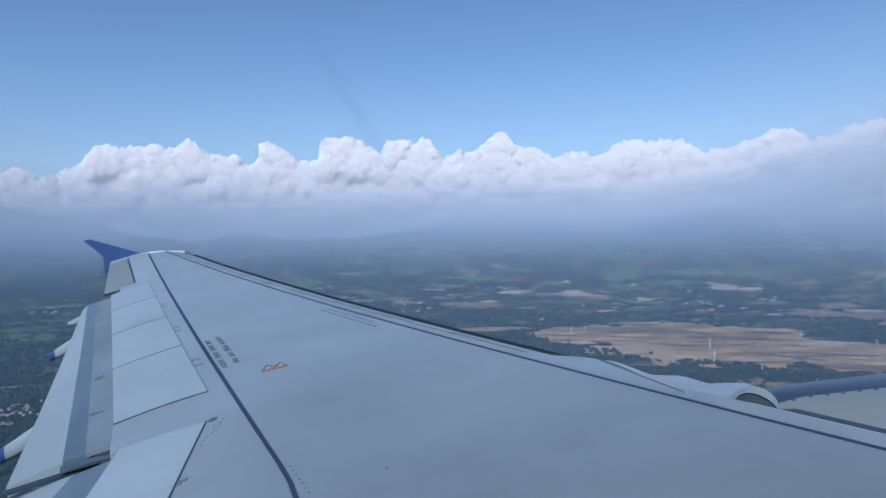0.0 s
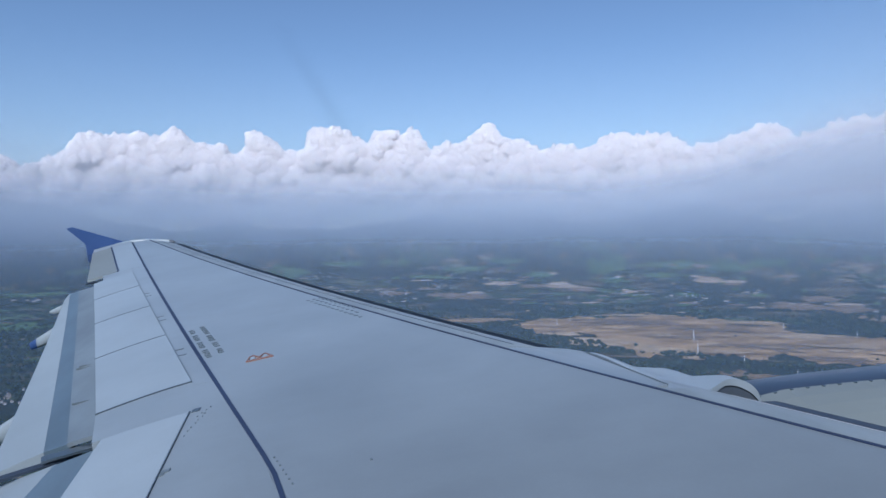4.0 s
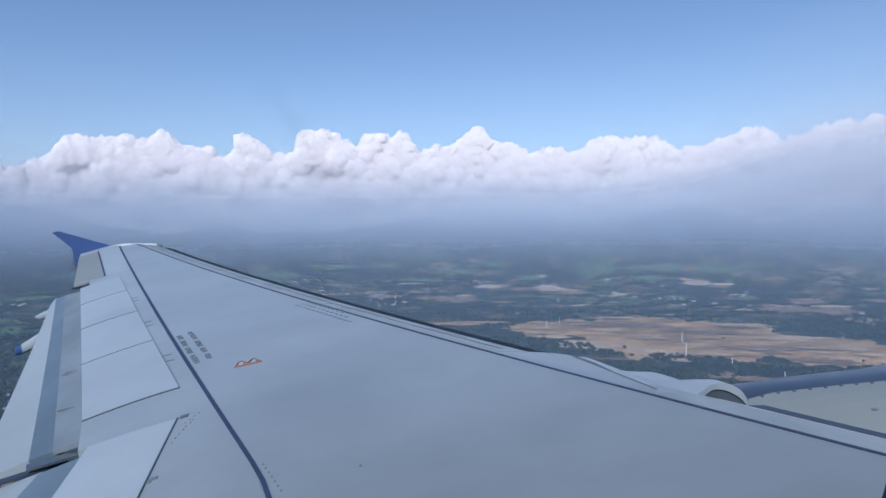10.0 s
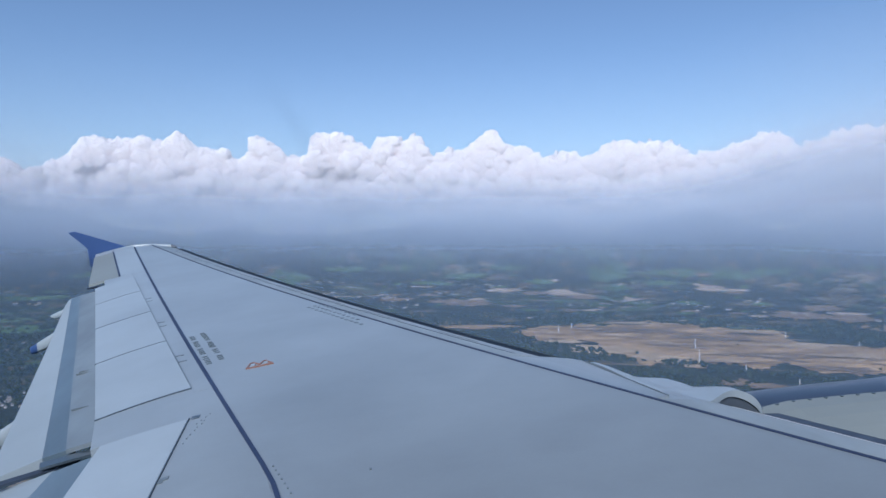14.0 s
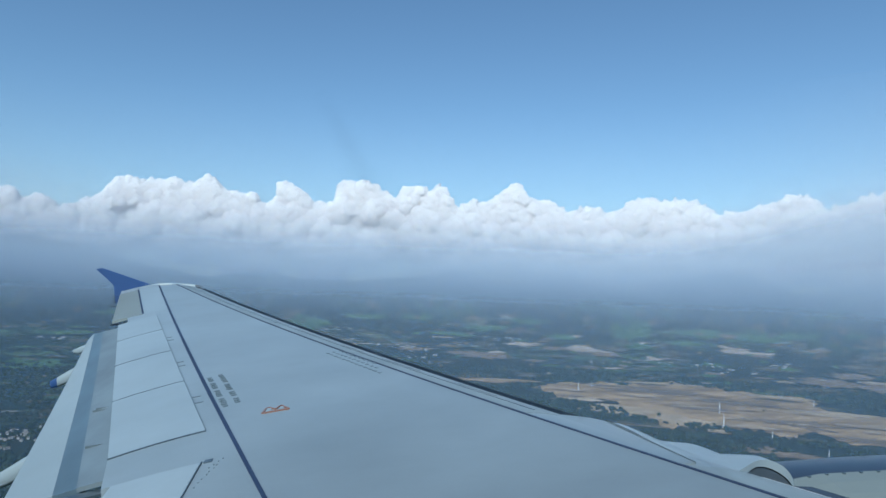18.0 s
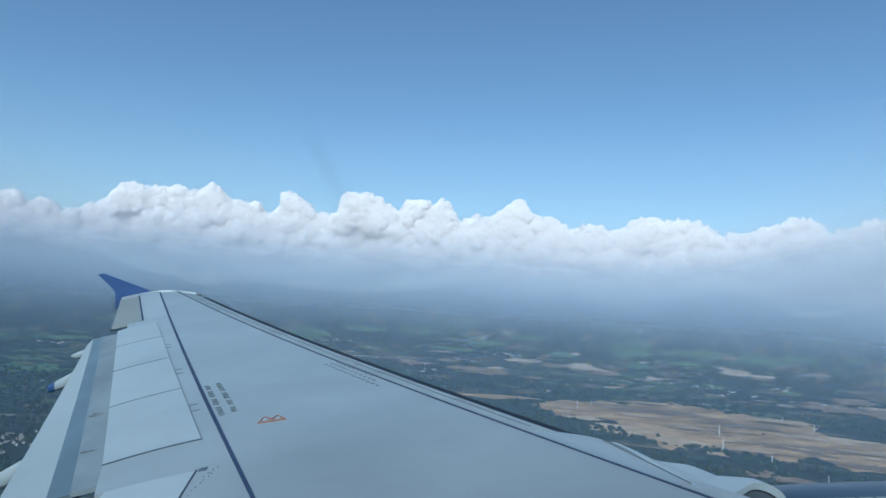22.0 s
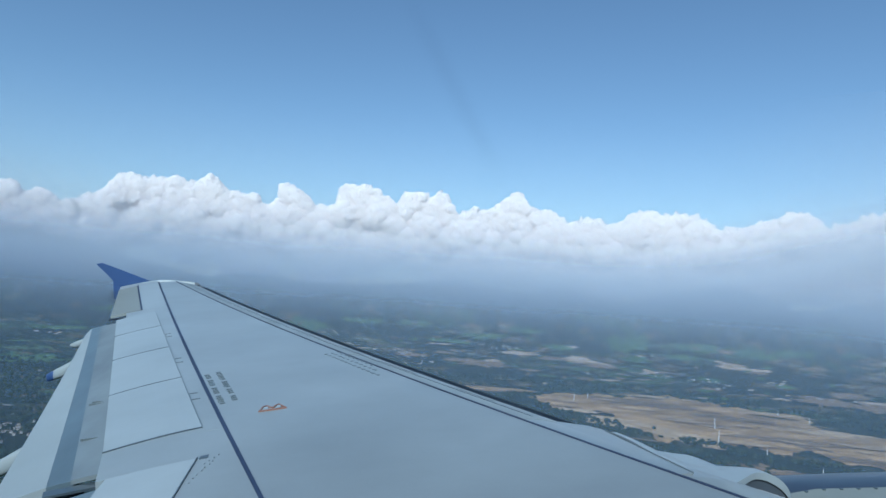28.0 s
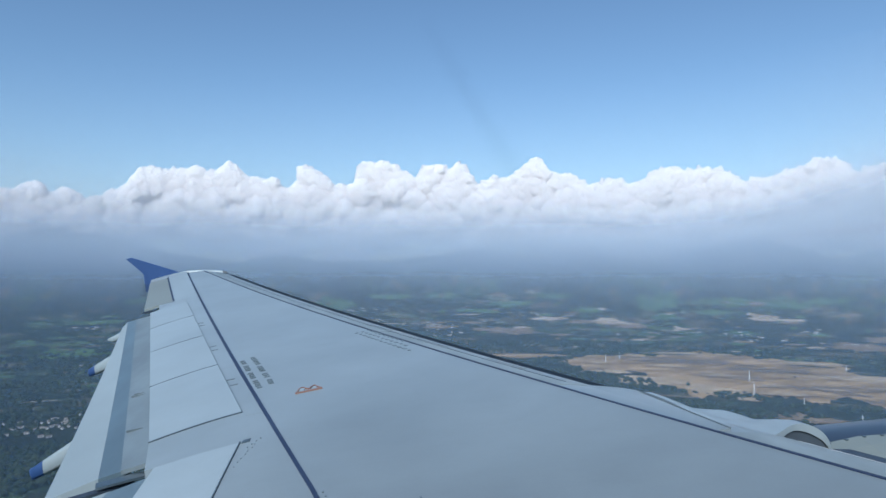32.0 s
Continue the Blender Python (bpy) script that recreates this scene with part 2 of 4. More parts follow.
def ground_material():
    """Dark woods, paddies and dry plots: two sizes of parcels, wooded where the broad noise is low, with dark hedges."""
    m, nt, b = nodes_of("forest_and_fields")
    big = noise_node(nt, 0.0013, 6, 0.62)
    mid = noise_node(nt, 0.009, 7, 0.68)
    fine = noise_node(nt, 0.06, 6, 0.72)
    warp = noise_node(nt, 0.006, 4, 0.6)
    tc = nt.nodes.new("ShaderNodeTexCoord")
    crops = []
    for scale, stops in ((0.0058, [(0.0, (0.022, 0.040, 0.026)), (0.34, (0.034, 0.060, 0.034)), (0.55, (0.062, 0.108, 0.050)), (0.74, (0.085, 0.14, 0.06)), (0.88, (0.145, 0.120, 0.078)), (0.97, (0.25, 0.19, 0.13))]),
                         (0.017, [(0.0, (0.018, 0.032, 0.022)), (0.5, (0.036, 0.058, 0.034)), (0.76, (0.075, 0.115, 0.056)), (0.93, (0.17, 0.14, 0.095)), (0.985, (0.34, 0.29, 0.23))])):
        shift = nt.nodes.new("ShaderNodeVectorMath")
        shift.operation = "MULTIPLY_ADD"
        nt.links.new(warp, shift.inputs[0])
        shift.inputs[1].default_value = (160.0, 90.0, 0.0)
        nt.links.new(tc.outputs["Object"], shift.inputs[2])
        cells = []
        for feature in ("F1", "DISTANCE_TO_EDGE"):
            vo = nt.nodes.new("ShaderNodeTexVoronoi")
            vo.voronoi_dimensions, vo.feature = "2D", feature
            vo.inputs["Scale"].default_value = scale
            nt.links.new(shift.outputs[0], vo.inputs["Vector"])
            cells.append(vo)
        pick = nt.nodes.new("ShaderNodeSeparateColor")
        nt.links.new(cells[0].outputs["Color"], pick.inputs[0])
        hedge = ramp(nt, cells[1].outputs["Distance"], [(0.03, (0.35, 0.4, 0.42)), (0.075, (1, 1, 1))])
        crops.append(mix(nt, 1.0, ramp(nt, pick.outputs[0], stops), hedge, "MULTIPLY"))
    forest = ramp(nt, mid, [(0.3, (0.010, 0.020, 0.017)), (0.55, (0.022, 0.036, 0.026)), (0.75, (0.048, 0.056, 0.036))])
    crop = mix(nt, ramp(nt, mid, [(0.47, (0, 0, 0)), (0.53, (1, 1, 1))]), crops[0], crops[1])
    open_land = ramp(nt, big, [(0.47, (0, 0, 0)), (0.55, (1, 1, 1))])
    scatter = ramp(nt, mid, [(0.56, (1, 1, 1)), (0.60, (0.0, 0.0, 0.0))])
    col = mix(nt, mix(nt, 1.0, open_land, scatter, "MULTIPLY"), forest, crop)
    tone = ramp(nt, fine, [(0.3, (0.55, 0.55, 0.55)), (0.65, (1.1, 1.1, 1.1))])
    col = mix(nt, 1.0, col, tone, "MULTIPLY")
    nt.links.new(col, b.inputs["Base Color"])
    b.inputs["Roughness"].default_value = 1.0
    b.inputs["Specular IOR Level"].default_value = 0.1
    bump(nt, b, fine, 1.0, 6.0)
    return m


def earth_material(name, a, c, d, scale=0.02, stretch=(1, 1, 1)):
    m, nt, b = nodes_of(name)
    broad = noise_node(nt, scale * 0.35, 6, 0.62, stretch)
    mid = noise_node(nt, scale, 7, 0.7, stretch)
    fine = noise_node(nt, scale * 8, 4, 0.7)
    col = ramp(nt, broad, [(0.32, a), (0.5, c), (0.68, d)])
    t = ramp(nt, mid, [(0.3, (0.68, 0.68, 0.66)), (0.6, (1.05, 1.03, 1.0))])
    s = ramp(nt, fine, [(0.3, (0.85, 0.85, 0.85)), (0.7, (1.05, 1.05, 1.05))])
    nt.links.new(mix(nt, 1.0, mix(nt, 1.0, col, t, "MULTIPLY"), s, "MULTIPLY"), b.inputs["Base Color"])
    b.inputs["Roughness"].default_value = 1.0
    b.inputs["Specular IOR Level"].default_value = 0.05
    bump(nt, b, mid, 0.6, 2.0)
    return m


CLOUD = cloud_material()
GROUND = ground_material()
TAN = earth_material("bare_dry_earth", (0.21, 0.137, 0.08), (0.39, 0.265, 0.15), (0.62, 0.43, 0.25), 0.025, (0.6, 1, 1))
SCRUB = earth_material("dry_scrub_land", (0.04, 0.05, 0.032), (0.10, 0.09, 0.06), (0.19, 0.15, 0.10), 0.03)
PALE = earth_material("pale_quarry_earth", (0.28, 0.21, 0.15), (0.42, 0.33, 0.25), (0.52, 0.43, 0.34))
SAND = earth_material("light_sandy_soil", (0.34, 0.255, 0.17), (0.46, 0.345, 0.23), (0.58, 0.45, 0.31), 0.03, (0.4, 1, 1))
BROWN = earth_material("grey_brown_soil", (0.17, 0.125, 0.09), (0.23, 0.17, 0.12), (0.29, 0.21, 0.145), 0.03)
PADDY = earth_material("green_paddy_field", (0.055, 0.105, 0.05), (0.085, 0.15, 0.07), (0.12, 0.195, 0.09))
WALLM = earth_material("whitewashed_wall", (0.34, 0.32, 0.29), (0.45, 0.43, 0.40), (0.58, 0.56, 0.53), 0.12)
ROOFM = earth_material("pale_sheet_roof", (0.14, 0.11, 0.10), (0.30, 0.26, 0.24), (0.55, 0.53, 0.51), 0.12)
MAST = earth_material("white_painted_steel", (0.7, 0.7, 0.7), (0.8, 0.8, 0.8), (0.85, 0.85, 0.85), 0.5)


def leaf_material():
    m, nt, b = nodes_of("tree_foliage")
    geo = nt.nodes.new("ShaderNodeNewGeometry")
    isl = ramp(nt, geo.outputs["Random Per Island"], [(0.0, (0.012, 0.024, 0.016)), (0.5, (0.022, 0.038, 0.022)), (1.0, (0.04, 0.056, 0.03))])
    fine = noise_node(nt, 0.6, 5, 0.7)
    t = ramp(nt, fine, [(0.3, (0.6, 0.6, 0.6)), (0.7, (1.1, 1.1, 1.1))])
    nt.links.new(mix(nt, 1.0, isl, t, "MULTIPLY"), b.inputs["Base Color"])
    b.inputs["Roughness"].default_value = 0.9
    b.inputs["Specular IOR Level"].default_value = 0.1
    return m


LEAF = leaf_material()


# ---- mesh helpers ----
def mesh_from(name, verts, faces, mat, smooth=False):
    me = bpy.data.meshes.new(name)
    me.from_pydata([tuple(v) for v in verts], [], faces)
    me.update()
    me.materials.append(mat)
    if smooth:
        me.shade_smooth()
    return me


def part(name, bm, material, parent, label="", smooth=False):
    me = bpy.data.meshes.new(name)
    bmesh.ops.recalc_face_normals(bm, faces=bm.faces)
    bm.to_mesh(me)
    bm.free()
    me.materials.append(material)
    if smooth:
        me.shade_smooth()
        me.set_sharp_from_angle(angle=radians(40))
    ob = new(name, me)
    ob.parent = parent
    if label:
        ob["label"] = label
    return ob


def thing(name, label, category, m=None, group="", kind=""):
    ob = new(name)
    if m is not None:
        ob.matrix_world = m
    return tagged(ob, label, category, group, kind)


def grid_solid(top, bottom, rows_n, cols_n):
    """A closed body from an upper and a lower skin, each a function of (i, j)."""
    bm = bmesh.new()
    up = [[bm.verts.new(top(i, j)) for j in range(cols_n)] for i in range(rows_n)]
    dn = [[bm.verts.new(bottom(i, j)) for j in range(cols_n)] for i in range(rows_n)]
    for i in range(rows_n - 1):
        for j in range(cols_n - 1):
            bm.faces.new((up[i][j], up[i + 1][j], up[i + 1][j + 1], up[i][j + 1]))
            bm.faces.new((dn[i][j], dn[i][j + 1], dn[i + 1][j + 1], dn[i + 1][j]))
    for i in range(rows_n - 1):
        bm.faces.new((up[i][0], dn[i][0], dn[i + 1][0], up[i + 1][0]))
        bm.faces.new((up[i][-1], up[i + 1][-1], dn[i + 1][-1], dn[i][-1]))
    for j in range(cols_n - 1):
        bm.faces.new((up[0][j], up[0][j + 1], dn[0][j + 1], dn[0][j]))
        bm.faces.new((up[-1][j], dn[-1][j], dn[-1][j + 1], up[-1][j + 1]))
    return bm


def lerp(a, b, t):
    return a + (b - a) * t


# ---- wing plan ----
def z_ref(y):
    return 0.0892 * (y - 2) + 0.00272 * (y - 2) ** 2


def x_lead(y):
    return -0.40 - 0.4767 * y


def x_slat(y):
    return -0.83 - 0.478 * y


def x_line(y):
    return -3.71 - 0.328 * y if y > 5.0 else -5.35 - 0.22 * (y - 5.0)


def x_hinge(y):
    return -3.77 - 0.339 * y


def x_spoil(y):
    return -4.516 - 0.328 * y


def z_top(x, y):
    z = z_ref(y)
    s = x_lead(y) - x
    if s < 0.5:
        z -= 0.12 * (1 - max(s, 0) / 0.5) ** 2
    r = x_line(y) - x
    if r > 0:
        z -= 0.1 * (r / 0.8) ** 1.5
    return z


def panel(name, y0, y1, xa, xb, th, mat, parent, lift=0.0, ny=2, nx=5, label="", inset=0.0, zf=None, skew=0.0, skew1=None):
    """A piece of skin between two spanwise lines, that follows the wing surface."""
    zf = zf or z_top
    y0, y1 = y0 + inset, y1 - inset

    def at(i, j, dz):
        y = lerp(y0, y1, i / ny) + lerp(skew, skew if skew1 is None else skew1, i / ny) * (1 - j / nx)
        x = lerp(xa(y) - inset, xb(y) + inset, j / nx)
        return (x, y, zf(x, y) + dz)

    bm = grid_solid(lambda i, j: at(i, j, lift), lambda i, j: at(i, j, lift - th), ny + 1, nx + 1)
    return part(name, bm, mat, parent, label)


plane = thing("airliner", "grey airliner wing with flaps extended seen from its cabin", "airplane", AIR)

# main box, nose to the navy line, with a real aerofoil section
NY, NX = 60, 26


def skin_x(i, j):
    y = lerp(1.9, 16.98, i / NY)
    tip = max(0.0, (y - 16.3) / 0.75)
    front = x_lead(y) - 0.5 * tip ** 1.8
    return y, lerp(front, x_line(y), (j / NX) ** 1.6)


def skin_up(i, j):
    y, x = skin_x(i, j)
    tip = max(0.0, (y - 16.3) / 0.75)
    return (x, y, z_top(x, y) - 0.02 * tip)


def skin_dn(i, j):
    y, x = skin_x(i, j)
    c = x_lead(y) - x_line(y) + 1.2
    s = max(0.0, x_lead(y) - x)
    th = 0.115 * c * math.sqrt(min(1.0, s / (0.35 * c)))
    return (x, y, z_top(x, y) - 0.02 - th)


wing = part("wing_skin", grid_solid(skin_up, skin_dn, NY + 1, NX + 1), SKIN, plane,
            "smooth grey upper wing skin with faint grime, painted darker towards the root as shading", smooth=True)


# fixed skin behind the line
def spoiler1_hinge(y):
    return -5.94


def shroud_end(y):
    return -6.54 - 0.28 * (y - 6.1)


panel("rear_skin", 1.9, 6.10, x_line, spoiler1_hinge, 0.08, SKIN, plane, ny=16)
panel("rear_skin", 6.10, 6.72, x_line, shroud_end, 0.08, SKIN, plane, ny=4)
panel("rear_skin", 6.63, 12.86, x_line, x_hinge, 0.08, SKIN, plane, ny=26)
panel("rear_skin", 12.86, 13.36, x_line, lambda y: x_spoil(y) + 0.15, 0.08, SKIN, plane, ny=4)


def x_ail(y):
    return -4.08 - 0.331 * y


def x_trail(y):
    return -5.05 - 0.296 * y


panel("rear_skin", 13.36, 16.62, x_line, x_ail, 0.08, WHITE, plane, ny=14)
panel("wing_tip", 16.62, 17.02, x_line, lambda y: x_trail(y) + 0.02, 0.07, SKIN, plane, ny=4)

# spoilers
spoil_y = [6.63, 8.235, 9.85, 11.43, 12.84]
for a, b in zip(spoil_y[:-1], spoil_y[1:]):
    panel("spoiler", a, b, x_hinge, x_spoil, 0.05, WHITE, plane, 0.006, ny=8, inset=0.004, skew=0.09 if a < 7 else 0.14, skew1=0.14, label="pale grey spoiler panel lying flat")
panel("spoiler", 2.6, 6.09, spoiler1_hinge, lambda y: -6.48, 0.05, WHITE, plane, 0.006, ny=12, inset=0.003, label="pale grey inboard spoiler panel")
for y in spoil_y[1:-1]:
    panel("joint_line", y - 0.006, y + 0.006, x_hinge, x_spoil, 0.01, GAP, plane, 0.009, skew=0.14)
panel("joint_line", 6.625, 6.635, x_hinge, x_spoil, 0.01, GAP, plane, 0.009, skew=0.09)
panel("joint_line", 2.6, 6.10, lambda y: -5.937, lambda y: -5.944, 0.01, GAP, plane, 0.009, ny=12, nx=1)
panel("joint_line", 6.74, 12.84, lambda y: x_hinge(y) + 0.002, lambda y: x_hinge(y) - 0.004, 0.01, STRAP, plane, 0.009, ny=26, nx=1)

# aileron
panel("aileron", 13.40, 16.60, x_ail, x_trail, 0.04, BEIGE, plane, 0.0, ny=10, inset=0.006, label="beige grey aileron")
panel("joint_line", 13.4, 16.6, lambda y: x_ail(y) + 0.014, lambda y: x_ail(y) - 0.014, 0.01, STRIPE, plane, 0.008, ny=10, nx=1)

# shroud strip, flap nose and flap
def drop(dz0, dz1, xa, xb):
    def zf(x, y):
        t = (xa(y) - x) / (xa(y) - xb(y))
        return z_ref(y) + lerp(dz0, dz1, min(1.2, max(-0.2, t)))
    return zf


def x_st1(y):
    return -4.67 - 0.334 * y


def x_st2(y):
    return -4.84 - 0.332 * y


def x_flap(y):
    return -5.47 - 0.292 * y


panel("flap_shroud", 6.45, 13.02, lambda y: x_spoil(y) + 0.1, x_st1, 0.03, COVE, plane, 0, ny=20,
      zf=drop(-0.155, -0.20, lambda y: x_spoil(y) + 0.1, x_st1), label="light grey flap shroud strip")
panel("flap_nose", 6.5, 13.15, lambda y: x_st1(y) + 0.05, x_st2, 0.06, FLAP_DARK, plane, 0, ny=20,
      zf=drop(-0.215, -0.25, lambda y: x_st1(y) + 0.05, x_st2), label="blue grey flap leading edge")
flap = panel("outer_flap", 6.5, 13.2, x_st2, x_flap, 0.07, FLAP, plane, 0, ny=20, nx=8,
             zf=drop(-0.25, -0.35, x_st2, x_flap), label="light grey outboard flap, extended")
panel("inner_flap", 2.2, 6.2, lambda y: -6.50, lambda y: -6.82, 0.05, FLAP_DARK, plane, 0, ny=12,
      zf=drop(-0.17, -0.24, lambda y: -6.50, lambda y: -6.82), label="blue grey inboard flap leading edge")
panel("inner_flap", 2.2, 6.25, lambda y: -6.82, lambda y: -7.6, 0.07, FLAP, plane, 0, ny=12,
      zf=drop(-0.25, -0.42, lambda y: -6.82, lambda y: -7.6), label="light grey inboard flap, extended")

# navy line along the rear spar
panel("navy_line", 2.0, 16.7, lambda y: x_line(y) + 0.028, lambda y: x_line(y) - 0.005 + 0.010 * max(0.0, min(1.0, (8.0 - y) / 3.0)), 0.012, STRIPE, plane, 0.006, ny=60, nx=1,
      label="navy blue painted line")
# slat joint and leading edge gap
panel("slat_joint", 1.95, 16.72, lambda y: x_slat(y) + 0.010, lambda y: x_slat(y) - 0.010, 0.012, STRIPE, plane, 0.005, ny=60, nx=1)


def mid_strip(y):
    return lerp(x_slat(y), x_lead(y), 0.5)


for a, b in ((2.0, 5.1), (6.3, 8.85), (8.87, 11.3), (11.32, 13.75), (13.77, 16.4)):
    panel("slat_top", a, b, lambda y: x_lead(y) - 0.025, lambda y: x_slat(y) + 0.02, 0.01, SLAT, plane, 0.003, ny=12, nx=10, label="streaked grey upper skin of the slat")
panel("slat_seam", 6.4, 16.4, lambda y: mid_strip(y) - 0.060, lambda y: mid_strip(y) - 0.074, 0.012, GAP, plane, 0.006, ny=40, nx=1)
for k in range(9):
    y = 6.9 + 1.05 * k
    panel("slat_track_mark", y, y + 0.45 + 0.2 * (k % 2), lambda y: mid_strip(y) + 0.012, lambda y: mid_strip(y) - 0.012, 0.012, STRAP, plane, 0.006, ny=3, nx=1)


def lead_strip(name, y0, y1, s0, s1, d0, d1, th, mat, label="", ny=30):
    def zf(x, y):
        t = (x_lead(y) + s0 - x) / (s0 - s1)
        return z_ref(y) + lerp(d0, d1, t)
    return panel(name, y0, y1, lambda y: x_lead(y) + s0, lambda y: x_lead(y) + s1, th, mat, plane, 0, ny=ny, nx=3, zf=zf, label=label)


# dark strips stand in for the shade inside the slat slots
lead_strip("slat_gap_shade", 6.15, 16.45, 0.085, -0.02, -0.125, -0.108, 0.03, DARK, "dark strip painted as shade in the slot behind the slats")
for a, b in ((6.2, 8.85), (8.87, 11.3), (11.32, 13.75), (13.77, 16.45)):
    lead_strip("slat", a, b, 0.12, 0.083, -0.135, -0.118, 0.05, GAP, "extended leading edge slat", ny=10)
lead_strip("slat_gap_shade", 2.0, 5.02, 0.15, 0.0, -0.148, -0.125, 0.03, SLOT, "dark strip painted as shade in the leading edge slot", ny=10)
# pale strip: the light along the rim is put into its colour
lead_strip("slat_rim", 2.0, 5.1, 0.012, -0.03, -0.122, -0.10, 0.02, LIT_RIM, "leading edge rim painted pale as if lit", ny=10)

# wing tip fence
def fence(outline, y, th, name, label):
    bm = bmesh.new()
    a = [bm.verts.new((x, y - th, z)) for x, z in outline]
    b = [bm.verts.new((x, y + th, z)) for x, z in outline]
    bm.faces.new(a)
    bm.faces.new(list(reversed(b)))
    n = len(a)
    for i in range(n):
        bm.faces.new((a[i], b[i], b[(i + 1) % n], a[(i + 1) % n]))
    bmesh.ops.bevel(bm, geom=list(bm.edges), offset=0.008, segments=1, affect="EDGES")
    return part(name, bm, BLUE, plane, label)


fence([(-9.44, 1.95), (-9.92, 2.17), (-10.43, 2.40), (-10.56, 2.385), (-10.36, 2.17), (-10.22, 2.02), (-10.16, 1.88), (-9.6, 1.9)],
      17.05, 0.03, "tip_fence", "deep blue swept wing tip fence")
fence([(-9.6, 1.90), (-10.16, 1.88), (-10.22, 2.0), (-10.215, 1.62), (-10.16, 1.60)], 17.05, 0.025, "tip_fence", "deep blue lower tip fence")

# pylon fairing and engine nacelle
def ring_loft(sections, n=20, power=0.7):
    """sections: x, centre y, half width, top z, depth."""
    bm = bmesh.new()
    rings = []
    for x, yc, w, zt, dp in sections:
        r = []
        for k in range(n):
            a = 2 * math.pi * k / n
            c, s = math.cos(a), math.sin(a)
            r.append(bm.verts.new((x, yc + w * math.copysign(abs(c) ** power, c), zt - dp / 2 + dp / 2 * math.copysign(abs(s) ** power, s))))
        rings.append(r)
    for a, b in zip(rings[:-1], rings[1:]):
        for k in range(n):
            bm.faces.new((a[k], a[(k + 1) % n], b[(k + 1) % n], b[k]))
    bm.faces.new(rings[0])
    bm.faces.new(list(reversed(rings[-1])))
    return bm


TIP = [(-9.62, 0.02, 1.925, 0.05), (-9.40, 0.04, 1.950, 0.08), (-9.20, 0.05, 1.963, 0.09), (-9.03, 0.05, 1.952, 0.09), (-8.87, 0.05, 1.932, 0.09), (-8.72, 0.05, 1.910, 0.09), (-8.58, 0.05, 1.886, 0.09),
       (-8.49, 0.05, 1.866, 0.09)]
part("wing_tip_cap", ring_loft([(x, 16.97, w, z, d) for x, w, z, d in TIP], 14, 0.8), WHITE, plane, "pale rounded wing tip cap", smooth=True)
part("position_light_cover", ring_loft([(-8.488, 16.97, 0.05, 1.866, 0.09), (-8.42, 16.95, 0.045, 1.846, 0.085), (-8.38, 16.93, 0.03, 1.822, 0.06), (-8.365, 16.92, 0.01, 1.80, 0.02)], 14, 0.8), RECESS, plane,
     "grey glazed light cover at the wing tip", smooth=True)

FAIR = [(-3.215, 5.19, 0.302, 0.312), (-3.15, 5.06, 0.288, 0.298), (-3.02, 5.12, 0.272, 0.235),
        (-2.90, 5.20, 0.275, 0.18), (-2.78, 5.27, 0.282, 0.15), (-2.68, 5.30, 0.262, 0.13), (-2.60, 5.31, 0.215, 0.10), (-2.545, 5.33, 0.145, 0.06),
        (-2.515, 5.36, 0.05, 0.0)]


def smooth_rows(rows, k):
    out = []
    for i in range(len(rows) - 1):
        p = [rows[max(0, min(len(rows) - 1, i + o))] for o in (-1, 0, 1, 2)]
        for q in range(k):
            t = q / k
            out.append(tuple(0.5 * (2 * b + (c - a) * t + (2 * a - 5 * b + 4 * c - d) * t * t + (3 * b - a - 3 * c + d) * t ** 3) for a, b, c, d in zip(*p)))
    return out + [rows[-1]]


FAIR = [(x, y, z - 0.022 * min(1.0, max(0.0, (x + 3.215) / 0.3)), c - 0.022 * min(1.0, max(0.0, (x + 3.215) / 0.3))) for x, y, z, c in smooth_rows(FAIR, 4)]


def fair_point(i, j, down, inset=0.0):
    x, yi, zi, zc = FAIR[i]
    t = j / 8
    y = lerp(yi + inset, 6.28, t)
    z = lerp(zi, zc, min(1, t * 1.6)) - 0.08 * max(0, t - 0.6) ** 2
    if 0 < i:
        z -= 0.025 * (1 - min(1, t * 6)) ** 2
    return (x, y, z - down)


def rim(i):
    """Depth of the fairing's inboard rim, slimmest over the middle of the hollow."""
    return 0.062 - 0.03 * math.exp(-((FAIR[i][0] + 2.82) / 0.17) ** 2)


part("pylon_fairing", grid_solid(lambda i, j: fair_point(i, j, 0), lambda i, j: fair_point(i, j, rim(i)), len(FAIR), 9), WHITE, plane,
     "white engine pylon fairing over the leading edge", smooth=True)
def bay_front(y):
    return -3.205 - 0.045 * (y - 5.2)


def bay_z(x, y):
    t = (bay_front(y) - x) / (bay_front(y) - x_slat(y))
    return lerp(0.306, z_top(x_slat(y), y), min(1.0, max(0.0, t)) ** 0.8) + 0.002


panel("leading_edge_bay", 5.14, 6.34, bay_front, x_slat, 0.1, SKIN, plane, 0.0, ny=10, nx=6, zf=bay_z, label="fixed grey leading edge beside the pylon")
panel("fairing_seam", 5.14, 6.28, lambda y: bay_front(y) + 0.003, lambda y: bay_front(y) - 0.003, 0.012, STRAP, plane, 0.005, ny=10, nx=1, zf=bay_z)
def saddle(i, t, down):
    """Skin that rises from the leading edge into the shallow hollow under the fairing."""
    x, yi, zi, zc = FAIR[i]
    return (x, yi + 0.006 + 0.008 * t, zi - 0.20 + (0.20 - rim(i)) * t ** 0.8 - down)


